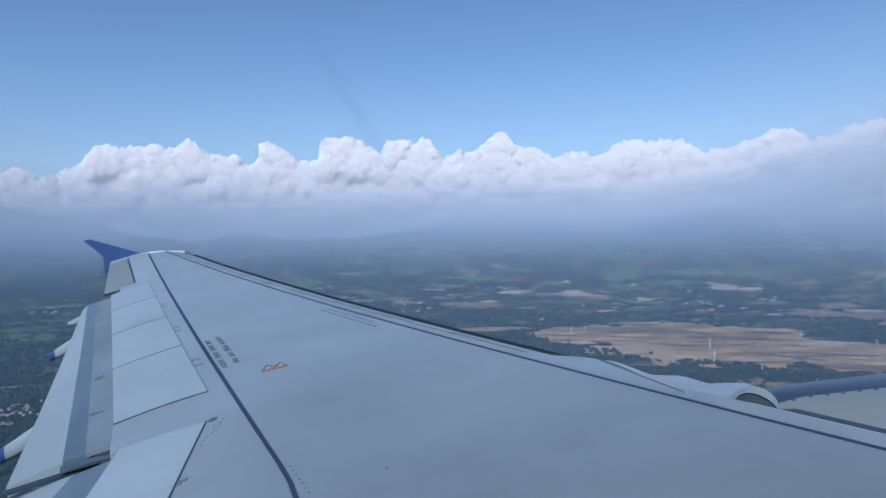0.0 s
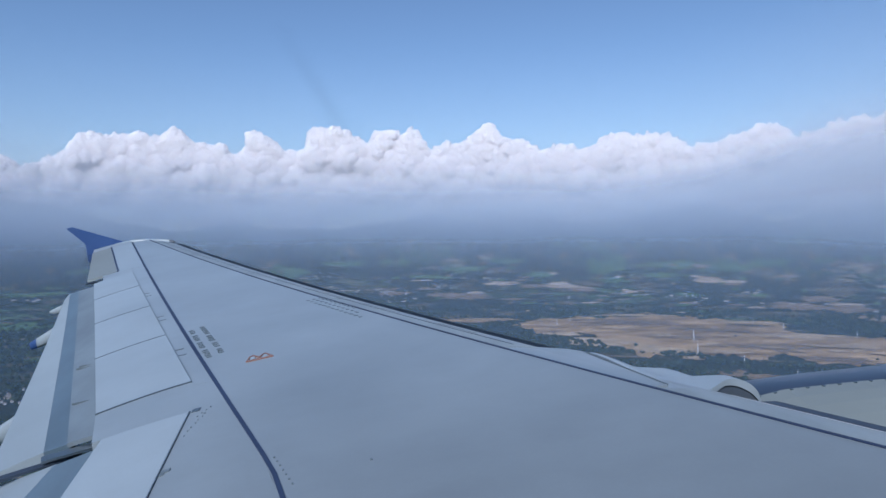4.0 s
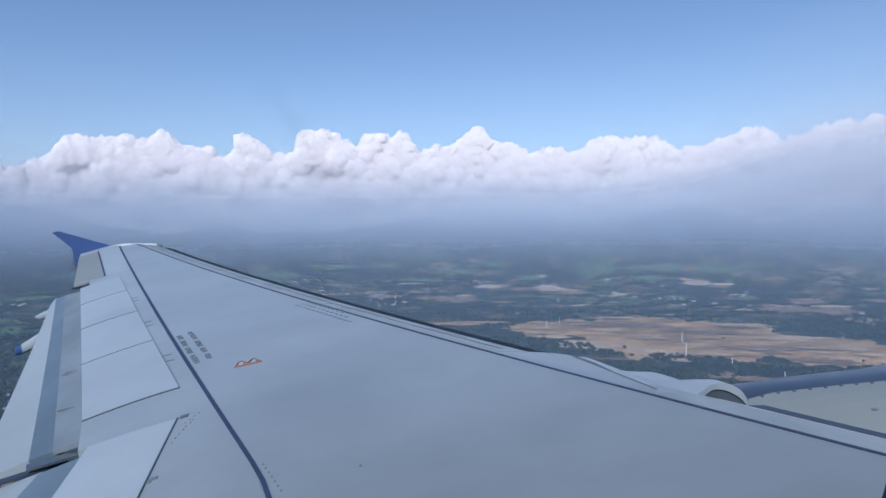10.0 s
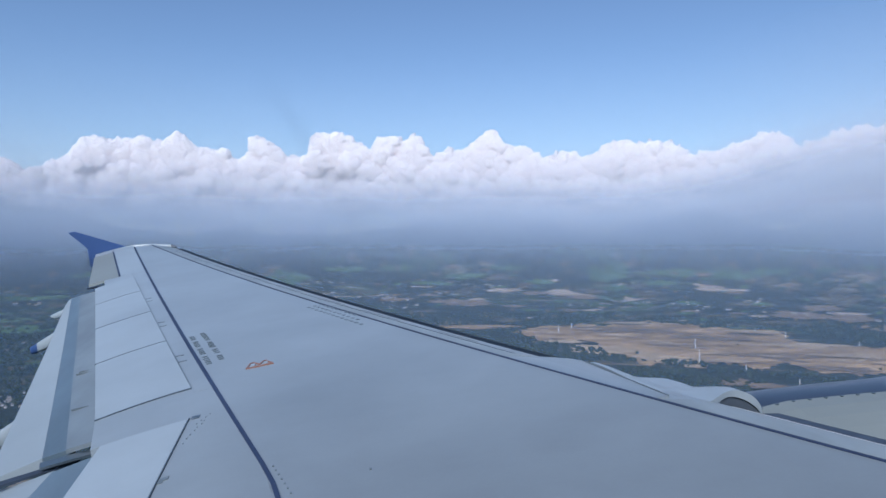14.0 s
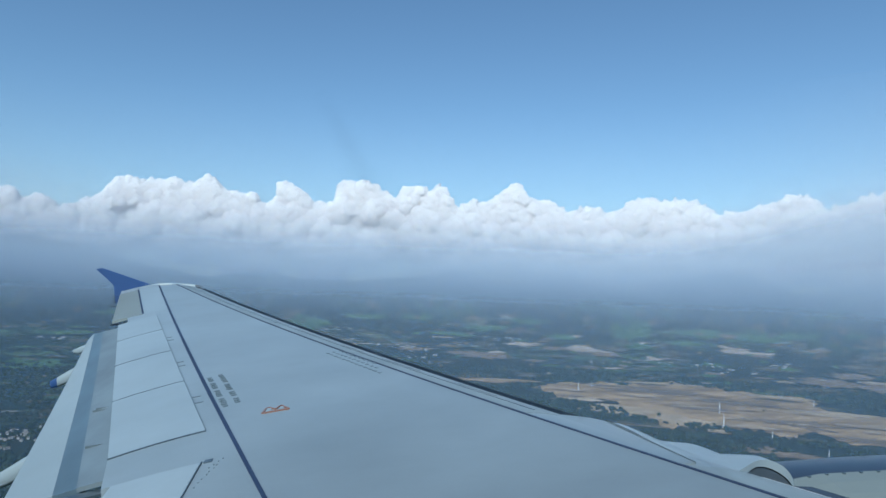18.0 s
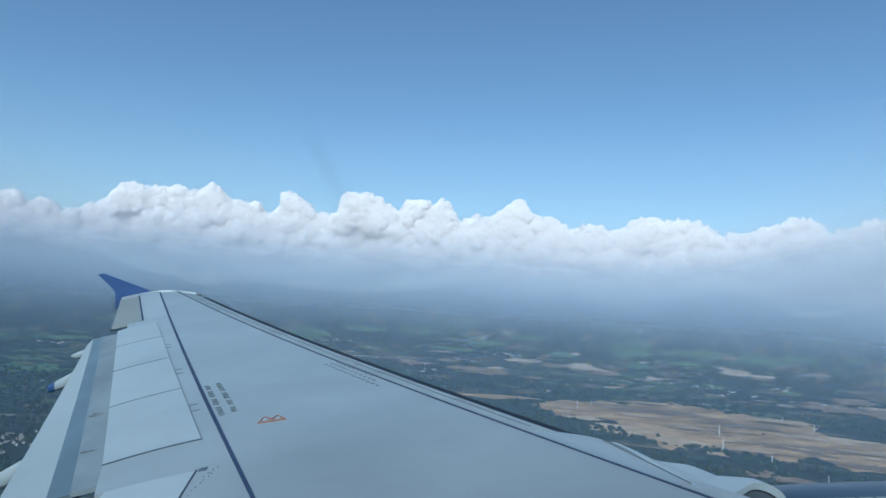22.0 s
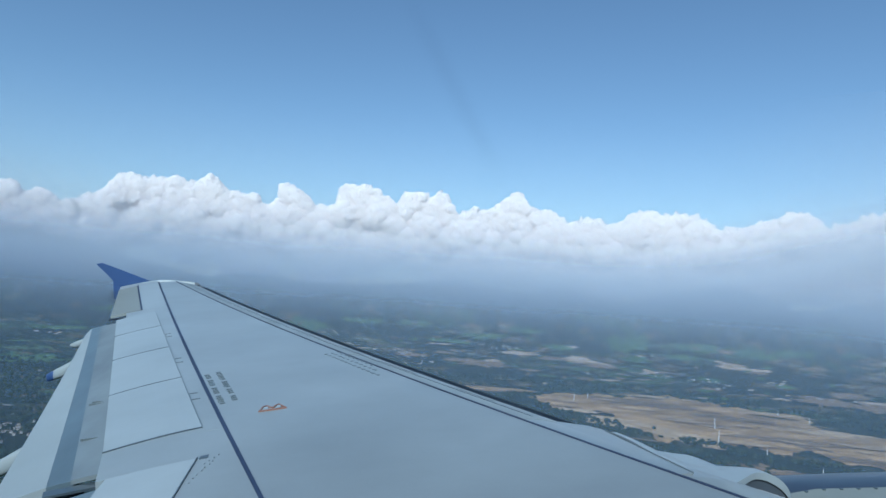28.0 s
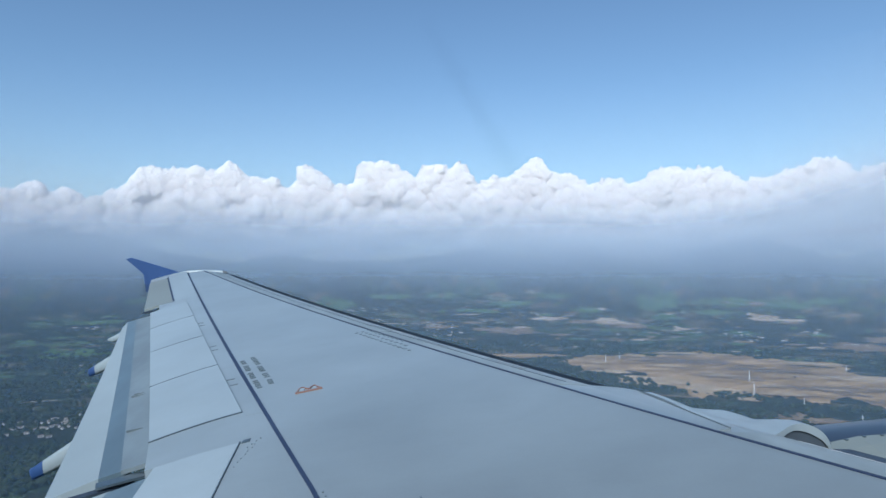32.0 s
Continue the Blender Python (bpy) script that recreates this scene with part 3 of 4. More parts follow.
# the hollow's shade is put into its colour
part("fairing_saddle", grid_solid(lambda i, j: saddle(i, j * 0.07, 0), lambda i, j: saddle(i, j * 0.07, 0.12), len(FAIR), 7), RECESS, plane, "skin rising into the fairing, coloured dark grey for shade", smooth=True)
part("fairing_recess", grid_solid(lambda i, j: saddle(i, 0.42 + j * 0.145, -0.004), lambda i, j: saddle(i, 0.42 + j * 0.145, 0.12), len(FAIR), 5), RECESS, plane, "recess under the pylon fairing, its shade painted in dark grey", smooth=True)


def revolve(profile, yc, zc, n=48):
    bm = bmesh.new()
    rings = [[bm.verts.new((x, yc + r * math.cos(2 * math.pi * k / n), zc + r * math.sin(2 * math.pi * k / n))) for k in range(n)] for x, r in profile]
    for a, b in zip(rings[:-1], rings[1:]):
        for k in range(n):
            bm.faces.new((a[k], a[(k + 1) % n], b[(k + 1) % n], b[k]))
    return bm


EY, EZ = 5.75, -1.083
NAC = [(-3.1, 0.62), (-2.85, 0.85), (-2.5, 1.06), (-2.2, 1.09), (-1.7, 1.066), (-1.2, 1.03), (0.0, 1.0), (1.2, 0.97), (1.9, 0.9), (2.1, 0.82),
       (2.0, 0.74), (1.6, 0.72), (0.9, 0.78), (0.9, 0.05)]
nacelle = part("engine_nacelle", revolve(NAC, EY, EZ), NACELLE, plane, "blue painted engine nacelle", smooth=True)


def nac_r(x):
    for (x0, r0), (x1, r1) in zip(NAC[:-1], NAC[1:]):
        if x0 <= x <= x1:
            return lerp(r0, r1, (x - x0) / (x1 - x0))
    return 1.0


def cowl_piece(x0, x1, a0, a1, lift, th, nx=12, na=6, da=0.0):
    def pt(i, j, dr):
        x = lerp(x0, x1, i / nx)
        a = radians(lerp(a0 + da * (1 - i / nx), a1, j / na))
        r = nac_r(x) + dr
        return (x, EY + r * math.cos(a), EZ + r * math.sin(a))
    return grid_solid(lambda i, j: pt(i, j, lift), lambda i, j: pt(i, j, lift - th), nx + 1, na + 1)


part("cowl_panel", cowl_piece(-2.62, -1.34, 101, 134, 0.012, 0.02, da=-4.0), CREAM, nacelle, "cream cowl panel with a row of fasteners")
part("cowl_panel", cowl_piece(-1.335, -0.4, 99.5, 134, 0.012, 0.02), CREAM, nacelle, "cream cowl panel with latches")
for k in range(12):
    x = -2.5 + 0.11 * k
    part("fastener", cowl_piece(x, x + 0.016, 101.4 - 4.0 * (-1.34 - x) / 1.28, 102.2 - 4.0 * (-1.34 - x) / 1.28, 0.018, 0.01, 1, 1), GAP, nacelle)
for x, a in ((-1.38, 104.5), (-1.38, 111), (-1.30, 104.5), (-1.30, 111), (-1.55, 115.2), (-1.75, 115.3), (-1.2, 114.8)):
    part("latch", cowl_piece(x, x + 0.035, a, a + 1.0, 0.018, 0.01, 1, 1), STENCIL, nacelle)

# flap track fairings with blue tips
def track_fairing(y, x0, x1, z0, z1, w, h, blue):
    def loft(t0, t1):
        secs = []
        for k in range(7):
            t = lerp(t0, t1, k / 6)
            taper = 1 - 0.45 * t ** 2 - (0.25 if t > 0.995 else 0)
            secs.append((lerp(x0, x1, t), y, w * taper, lerp(z0, z1, t), h * taper))
        return ring_loft(secs, 14, 0.6)
    f = part("flap_track_fairing", loft(0, 0.8 if blue else 1.0), FLAP, plane, "pale flap track fairing below the flap", smooth=True)
    if blue:
        part("fairing_tip", loft(0.805, 1.0), BLUE, f, "blue painted fairing tip", smooth=True)


track_fairing(8.2, -7.66, -8.33, 0.32, -0.02, 0.075, 0.19, True)
track_fairing(11.8, -8.78, -9.31, 0.765, 0.51, 0.075, 0.19, True)
track_fairing(13.05, -9.1, -9.5, 1.0, 0.86, 0.05, 0.13, False)

# small fittings and markings
def mark(x, y, lx, ly, mat, name="stencil_mark", lift=0.0045, ang=0.0):
    c, s2 = math.cos(radians(ang)), math.sin(radians(ang))

    def pt(i, j, dz):
        u, v = (i - 0.5) * lx, (j - 0.5) * ly
        px, py = x + u * c - v * s2, y + u * s2 + v * c
        return (px, py, z_top(px, py) + dz)
    return part(name, grid_solid(lambda i, j: pt(i, j, lift), lambda i, j: pt(i, j, lift - 0.012), 2, 2), mat, wing)


LINE_ANG = 18.2
rng = random.Random(4)
for row, (x0, y0, n) in enumerate(((-6.375, 8.37, 19), (-6.292, 8.46, 19))):
    for k in range(n):
        d = 1.10 * (k + 0.3) / n
        if (row, k) in ((0, 3), (0, 8), (0, 13), (1, 6), (1, 11), (1, 15)):
            continue
        w = rng.uniform(0.030, 0.042)
        for side in (-1, 1):
            o = side * w * 0.30
            mark(x0 + (d + o) * 0.328 + 0.004 * rng.uniform(-1, 1), y0 - d - o, 0.040 + 0.012 * rng.random(), w * 0.26, STENCIL, "stencil_letter_bar", ang=LINE_ANG)
        if rng.random() < 0.6:
            mark(x0 + d * 0.328 + 0.018 * rng.choice((-1, 0, 1)), y0 - d, 0.010, w * 0.5, STENCIL, "stencil_letter_bar", 0.0075, ang=LINE_ANG)
for row in range(3):
    for k in range(13 - 2 * row):
        d = 1.15 * (k + 0.4) / 13
        mark(-5.30 + 0.062 * row + d * 0.48, 8.98 + 0.03 * row - d, 0.018 + 0.010 * rng.random(), 0.026 + 0.03 * rng.random(), FAINT, "stencil_letter_bar", ang=25.6)
# orange symbol: a base line with two humps
def stroke(a, b, w, mat, lift=0.008):
    d = math.hypot(b[0] - a[0], b[1] - a[1])
    return mark((a[0] + b[0]) / 2, (a[1] + b[1]) / 2, d, w, mat, "orange_symbol_stroke", lift, math.degrees(math.atan2(b[1] - a[1], b[0] - a[0])))


SYM = [(-5.70, 6.985), (-5.495, 7.035)]
stroke(SYM[0], SYM[1], 0.020, ORANGE)
hump = [(-5.69, 7.0), (-5.68, 7.10), (-5.655, 7.125), (-5.63, 7.085), (-5.60, 7.055), (-5.585, 7.12), (-5.565, 7.145), (-5.545, 7.105), (-5.50, 7.035)]
for a, b in zip(hump[:-1], hump[1:]):
    stroke(a, b, 0.0115, ORANGE, 0.009)
mark(-5.655, 7.06, 0.036, 0.07, WHITE, "symbol_fill", 0.0065)
mark(-5.56, 7.08, 0.032, 0.07, WHITE, "symbol_fill", 0.0065)
# hinge straps on the spoiler line and rows of small fasteners
for y in (7.63, 9.18, 10.78):
    for dy in (-0.10, 0.10):
        mark(x_hinge(y + dy) + 0.035, y + dy, 0.085, 0.022, STRAP, "hinge_strap")
    mark(x_hinge(y) + 0.002, y, 0.012, 0.2, STRAP, "hinge_strap", ang=18.7)
for k in range(7):
    mark(-5.905 + 0.012 * k + 0.01 * rng.random(), 5.70 + 0.05 * k + 0.03 * rng.random(), 0.007, 0.011, DOT, "fastener_head")
for k in range(4):
    mark(-5.87 + 0.02 * k, 5.98 + 0.04 * k, 0.007, 0.011, DOT, "fastener_head")
for k in range(7):
    mark(-5.335 + 0.018 * k, 5.13 - 0.055 * k, 0.009, 0.012, DOT, "fastener_head")
mark(-4.86, 4.90, 0.012, 0.016, DOT, "fastener_head")
mark(-5.90, 6.10, 0.05, 0.05, GAP, "hinge_block")
mark(-5.94, 5.28, 0.06, 0.02, STRAP, "hinge_strap")
mark(-5.91, 5.31, 0.05, 0.03, STRAP, "hinge_strap")


def on_strip(x, y, lx, ly, dz, ang, mat=GAP, name="panel_seam"):
    c, s2 = math.cos(radians(ang)), math.sin(radians(ang))

    def pt(i, j, d):
        u, v = (i - 0.5) * lx, (j - 0.5) * ly
        return (x + u * c - v * s2, y + u * s2 + v * c, z_ref(y + u * s2 + v * c) + dz + d)
    return part(name, grid_solid(lambda i, j: pt(i, j, 0.006), lambda i, j: pt(i, j, -0.01), 2, 2), mat, plane)


on_strip(-7.02, 7.27, 0.12, 0.008, -0.182, 12, STRAP)
on_strip(-7.34, 8.40, 0.16, 0.006, -0.181, 10, STRAP)
on_strip(-7.34, 8.33, 0.16, 0.006, -0.181, 10, STRAP)
# bracket at the end of the flap, and strips painted as the dark slot's shade between the two flaps
on_strip(-8.80, 13.18, 0.30, 0.10, -0.13, 0, DARK, "flap_end_bracket")
on_strip(-6.78, 6.38, 0.34, 0.10, -0.235, 20, GAP, "flap_slot_shade")
on_strip(-6.98, 6.30, 0.55, 0.07, -0.27, 25, SLOT, "flap_slot_shade")
# static wicks
for k in range(5):
    y = 15.2 + 0.33 * k
    bm = bmesh.new()
    bmesh.ops.create_cone(bm, segments=6, radius1=0.007, radius2=0.004, depth=0.14, cap_ends=True,
                          matrix=Matrix.Translation((x_trail(y) - 0.06, y, z_ref(y) - 0.13)) @ pose(0, 0, 0, 0, 90, 0))
    part("static_wick", bm, DARK, plane)

# cabin wall with the window that the camera looks through, set in the round fuselage
FUS_R, FUS_Z = 2.01, 0.72


def tube_y(z, r):
    return math.sqrt(max(0.01, r * r - (z - FUS_Z) ** 2))


def cabin_wall():
    bm = bmesh.new()
    n = 48
    cx, cz, hx, hz = -4.884, 1.44, 0.2120, 0.33

    def loop(y, kx, kz, p):
        out = []
        for k in range(n):
            a = 2 * math.pi * k / n
            c, q = math.cos(a), math.sin(a)
            z = cz + kz * math.copysign(abs(q) ** p, q)
            yy = y - 0.8 * max(0.0, z - 1.5) if y > 1 else tube_y(z, FUS_R + y)
            out.append(bm.verts.new((cx + kx * math.copysign(abs(c) ** p, c), yy, z)))
        return out
    rings = [loop(-0.01, 0.8, 0.5, 0.25), loop(1.875, hx + 0.065, hz + 0.02, 0.75), loop(1.885, hx + 0.045, hz, 0.75), loop(1.95, hx + 0.066, hz + 0.02, 0.75),
             loop(1.965, hx + 0.08, hz + 0.035, 0.75), loop(0.02, 0.8, 0.5, 0.25)]
    for a, b in zip(rings, rings[1:] + rings[:1]):
        for k in range(n):
            bm.faces.new((a[k], a[(k + 1) % n], b[(k + 1) % n], b[k]))
    return bm


def fuselage():
    """A closed length of the round hull, open only where the window panel sits."""
    bm = bmesh.new()
    xs = [-9.0, -7.5, -6.5, -5.6, -4.17, -3.3, -2.0, -0.5]
    za = [math.asin(v / FUS_R) for v in (1.00 - FUS_Z, 1.88 - FUS_Z)]
    angs = [za[0], (za[0] + za[1]) / 2, za[1]] + [za[1] + (2 * math.pi - za[1] + za[0]) * k / 28 for k in range(1, 28)]
    rings = []
    for x in xs:
        rings.append([[bm.verts.new((x, r * math.cos(a), FUS_Z + r * math.sin(a))) for a in angs] for r in (FUS_R, FUS_R - 0.03)])
    n = len(angs)
    for i in range(len(xs) - 1):
        for k in range(n):
            if xs[i] == -5.6 and k < 2:
                continue
            for q in (0, 1):
                a, b = rings[i][q], rings[i + 1][q]
                f = (a[k], a[(k + 1) % n], b[(k + 1) % n], b[k])
                bm.faces.new(f if q == 0 else f[::-1])
    for i in (0, -1):
        bm.faces.new(rings[i][0])
    return bm


def smear_material():
    """A dried drip on the pane: nearly clear, fading out to its edges."""
    m, nt, b = nodes_of("dried_drip")
    nt.nodes.remove(b)
    tc = nt.nodes.new("ShaderNodeTexCoord")
    sp = nt.nodes.new("ShaderNodeSeparateXYZ")
    nt.links.new(tc.outputs["Generated"], sp.inputs[0])
    fade = []
    for i in (0, 2):
        fade.append(ramp(nt, sp.outputs[i], [(0.0, (0, 0, 0)), (0.25, (0.0, 0.0, 0.0)), (0.5, (1, 1, 1)), (0.75, (0.0, 0.0, 0.0)), (1.0, (0, 0, 0))] if i == 0 else [(0.0, (0, 0, 0)), (0.2, (0.8, 0.8, 0.8)), (0.7, (1, 1, 1)), (1.0, (0, 0, 0))], "B_SPLINE"))
    cut = mix(nt, 1.0, mix(nt, 1.0, fade[0], fade[1], "MULTIPLY"), (0.085, 0.085, 0.085), "MULTIPLY")
    df = nt.nodes.new("ShaderNodeBsdfDiffuse")
    df.inputs[0].default_value = (0.12, 0.14, 0.17, 1)
    tp = nt.nodes.new("ShaderNodeBsdfTransparent")
    mx = nt.nodes.new("ShaderNodeMixShader")
    nt.links.new(cut, mx.inputs[0])
    nt.links.new(tp.outputs[0], mx.inputs[1])
    nt.links.new(df.outputs[0], mx.inputs[2])
    nt.links.new(mx.outputs[0], nt.nodes["Material Output"].inputs[0])
    return m


bm = bmesh.new()
bmesh.ops.create_grid(bm, x_segments=1, y_segments=1, size=1.0, matrix=Matrix.Rotation(radians(90), 4, "X") @ Matrix.Diagonal((0.0055, 0.026, 1, 1)))
smear = part("window_drip", bm, smear_material(), plane, "faint dried drip on the window")
smear.matrix_basis = Matrix.Translation((-4.861, 1.9, 1.380)) @ Matrix.Rotation(radians(-24), 4, "Y")
part("fuselage_skin", fuselage(), WHITE, plane, "pale grey round fuselage side")
part("cabin_wall", cabin_wall(), CABIN, plane, "dark cabin wall round an open window cutout")

# ---- landscape ----
def ground_z(d):
    return 5.8e-5 * max(d - 2800.0, 0.0) ** 2 + 1.4e-4 * max(d - 4000.0, 0.0) ** 2


def place_at(bearing, d, up=0.0):
    a = radians(bearing)
    return Vector((math.sin(a) * d, math.cos(a) * d, ground_z(d) + up))


def ridge_line(bearing):
    """Height of the hills behind the plain: a broad hill to either side, a low chain between."""
    el = 0.4 + sum(h * math.exp(-((bearing - b) / w) ** 2) for b, h, w in ((-25, 2.7, 6.5), (29.5, 2.3, 3.6), (8, 1.0, 9.0), (43, 1.8, 5.0), (-9, 0.8, 4.0)))
    a = radians(bearing)
    el += 0.75 * noise.fractal(Vector((math.sin(a), math.cos(a), 0.3)) * 9.0, 1.0, 2.0, 6)
    return max(0.0, math.tan(radians(el)) * 4600 + 62)


def ground_sheet():
    na, nr = 576, 96
    verts, faces = [(0, 0, 0)], []
    lines = [ridge_line((360 * k / na + 180) % 360 - 180) for k in range(na)]
    for i in range(1, nr + 1):
        d = 4900 * (i / nr) ** 1.15
        for k in range(na):
            p = place_at(360 * k / na, d)
            t = max(0.0, min(1.0, (d - 4420) / 200)) * max(0.0, min(1.0, (4790 - d) / 110))
            ridge = lines[k] * t * t * (3 - 2 * t) * (1 + (0.25 * noise.fractal(p * 0.006, 1.0, 2.0, 4) if 0.02 < t < 0.98 else 0))
            verts.append((p.x, p.y, p.z + ridge + (4.0 * noise.noise(p * 0.004) if d > 300 else 0) - 2.0))
    for k in range(na):
        faces.append((0, 1 + (k + 1) % na, 1 + k))
    for i in range(nr - 1):
        for k in range(na):
            a, b = 1 + i * na, 1 + (i + 1) * na
            faces.append((a + k, a + (k + 1) % na, b + (k + 1) % na, b + k))
    return mesh_from("ground", verts, faces, GROUND, True)


tagged(new("ground", ground_sheet()), "dark green forest and farmland plain rising to foothills", "ground", kind="structure")


def land_patch(name, label, bearing, half, d0, d1, mat, seed, up=1.5, rough=0.1):
    """A parcel with a few straight, frayed sides."""
    na, nr = 84, 5
    q = random.Random(seed * 17 + 3)
    m = q.choice((5, 6, 6, 7, 8))
    corner = [(2 * math.pi * (k + q.uniform(-0.28, 0.28)) / m, q.uniform(0.72, 1.12)) for k in range(m)]
    corner = [(math.cos(a) * r, math.sin(a) * r) for a, r in corner]
    verts, faces = [], []
    dc, hd = (d0 + d1) / 2, (d1 - d0) / 2
    ring = []
    for k in range(na):
        f = k / na * m
        (ax, ay), (bx, by) = corner[int(f) % m], corner[(int(f) + 1) % m]
        t = f - int(f)
        u, v = lerp(ax, bx, t), lerp(ay, by, t)
        w = Vector((u * 2.2, v * 2.2, seed * 7.3))
        k1 = 1 + 2.0 * rough * (noise.noise(w) + 0.8 * noise.noise(w * 2.6) + 0.7 * noise.noise(w * 7.0) + 0.4 * noise.noise(w * 16.0))
        ring.append((u * max(0.15, k1), v * max(0.15, k1)))
    for i in range(nr + 1):
        for u, v in ring:
            p = place_at(bearing + half * u * i / nr, dc + hd * v * i / nr)
            p.z += 4.0 * noise.noise(Vector((p.x, p.y, p.z)) * 0.004) - 2.0 + up
            verts.append(p)
    for i in range(nr):
        for k in range(na):
            a, b = i * na, (i + 1) * na
            faces.append((a + k, b + k, b + (k + 1) % na, a + (k + 1) % na))
    ob = new(name, mesh_from(name, verts, faces, mat, True))
    return tagged(ob, label, "field", kind="structure")


# the wide bare field and its streaks: bearing, half width, near and far distance
TANS = [(19.6, 4.6, 1990, 2560), (26.0, 6.2, 1760, 2640), (32.6, 6.0, 1690, 2560), (39.0, 5.6, 1690, 2360), (12.0, 4.2, 2350, 2490)]
for i, (az, ha, d0, d1) in enumerate(TANS):
    land_patch("bare_field", "wide bare dry brown field", az, ha, d0, d1, TAN, i + 1, 1.2 + 0.12 * i, 0.12)
for i, (az, ha, d0, d1, mt) in enumerate([(22.0, 3.6, 1830, 2010, SAND), (27.0, 4.0, 1740, 1900, SAND), (25.0, 5.0, 2570, 2640, SAND), (33.0, 3.0, 2440, 2510, SAND), (20.0, 3.0, 1620, 1760, SCRUB), (25.5, 2.4, 1590, 1650, SCRUB), (23.0, 2.2, 1690, 1710, BROWN), (38.0, 3.0, 2200, 2260, SAND), (36.6, 3.4, 2110, 2230, SAND), (40.6, 1.6, 1960, 2090, SAND), (29.2, 1.4, 1700, 1775, SAND),
                                          (18.0, 2.2, 2010, 2110, SAND), (25.0, 4.4, 2300, 2420, BROWN), (31.0, 3.6, 2180, 2270, BROWN), (34.6, 3.8, 1880, 2010, BROWN), (39.0, 2.6, 1780, 1880, BROWN),
                                          (21.0, 2.4, 2380, 2470, BROWN), (28.0, 2.2, 2030, 2090, BROWN), (26.8, 1.8, 2050, 2090, SAND), (33.0, 2.0, 2360, 2410, SCRUB), (24.0, 1.6, 2520, 2580, SCRUB),
                                          (36.0, 2.2, 1700, 1760, SCRUB), (33.0, 4.2, 1480, 1590, BROWN), (11.0, 2.4, 2420, 2450, SAND), (13.6, 1.8, 2370, 2400, BROWN), (31.5, 2.4, 1780, 1840, SAND)]):
    land_patch("field_streak", "irregular streak of soil in the bare field", az, ha, d0, d1, mt, i + 300, 1.9 + 0.1 * i, 0.28)

rng = random.Random(77)
for k in range(46):
    az, d = rng.uniform(16, 43), rng.uniform(1760, 2500)
    if any(((az - a) / h) ** 2 + ((d - (d0 + d1) / 2) / ((d1 - d0) / 2)) ** 2 < 0.55 for a, h, d0, d1 in TANS):
        ha, hd = rng.uniform(0.3, 2.2), rng.uniform(5, 20)
        land_patch("field_streak", "narrow streak of soil in the bare field", az, ha, d - hd, d + hd, rng.choice((SAND, SAND, TAN)), k + 900, 4.0 + 0.03 * k, 0.3)

# clearings, dry plots and paddies that stand out on the plain
PLOTS = {
    "quarry_field": ("pale stripped earth clearing", PALE, [(13.5, 1.7, 3645, 3695), (18.4, 1.5, 3575, 3660), (20.2, 0.9, 3500, 3540), (30.2, 1.5, 3765, 3840), (32.2, 1.3, 3745, 3770), (15.1, 0.8, 4480, 4510), (24.2, 0.7, 3390, 3420), (21.0, 1.0, 3020, 3050)]),
    "dry_field": ("grey brown dry field", BROWN, [(10.7, 2.5, 3230, 3310), (8.2, 1.4, 3290, 3330), (20.4, 1.3, 3440, 3500), (16.2, 1.2, 3555, 3600), (35.8, 1.1, 3890, 3930), (36.4, 2.2, 3000, 3090), (39.9, 1.7, 2960, 3050), (4.4, 1.9, 3360, 3400), (38.0, 1.6, 3250, 3310), (41.5, 1.6, 2700, 2790)]),
    "scrub_field": ("patchy dry scrub land", SCRUB, [(9.5, 2.6, 2500, 2560), (24.0, 2.4, 2760, 2830), (31.0, 2.2, 2860, 2920), (35.8, 1.8, 2700, 2800), (19.0, 1.2, 3010, 3050), (33.5, 2.2, 3300, 3380), (14.2, 1.8, 2620, 2680), (39.0, 2.2, 3500, 3600), (25.5, 1.8, 3560, 3640), (6.0, 1.6, 2900, 2960)]),
    "paddy_field": ("bright green paddy field", PADDY, [(22.3, 2.3, 4050, 4230), (22.8, 1.7, 3725, 3800), (28.4, 3.2, 4170, 4240), (31.7, 2.2, 4105, 4175), (10.1, 2.7, 4105, 4145), (13.9, 1.7, 4285, 4335), (0.0, 2.2, 4275, 4315), (4.3, 1.7, 4285, 4325), (-4.7, 2.2, 4010, 4140), (-22.9, 2.2, 3715, 3765),
                                                         (-24.8, 2.6, 2780, 2900), (17.0, 1.4, 3900, 3960), (26.4, 1.6, 3900, 3950), (7.0, 1.4, 3900, 3940), (34.5, 1.8, 4230, 4290)]),
}
for i, (nm, (lb, mt, spots)) in enumerate(PLOTS.items()):
    for k, (az, ha, d0, d1) in enumerate(spots):
        land_patch(nm, lb, az, ha, d0 - (d1 - d0), d1 + (d1 - d0), mt, 20 * i + k + 401, 1.6 + 0.05 * k, 0.22)

rng = random.Random(21)
SORTS = [("scrub_field", "patchy dry scrub land", SCRUB), ("paddy_field", "green paddy field", PADDY), ("quarry_field", "pale stripped earth clearing", PALE), ("dry_field", "grey brown dry field", BROWN)]
for k in range(230):
    az, d = rng.uniform(-28, 45), rng.uniform(2700, 4380)
    nm, lb, mt = SORTS[rng.choices((0, 1, 2, 3), (5, 6, 1.6, 5))[0]]
    if az < -8 and mt in (PALE, BROWN):
        nm, lb, mt = SORTS[0]
    sz = 0.2 + 1.1 * rng.random() ** 2
    hd = rng.uniform(15, 60)
    land_patch(nm, lb, az, sz, d - hd, d + hd, mt, k + 50, 1.4 + 0.004 * k, 0.25)
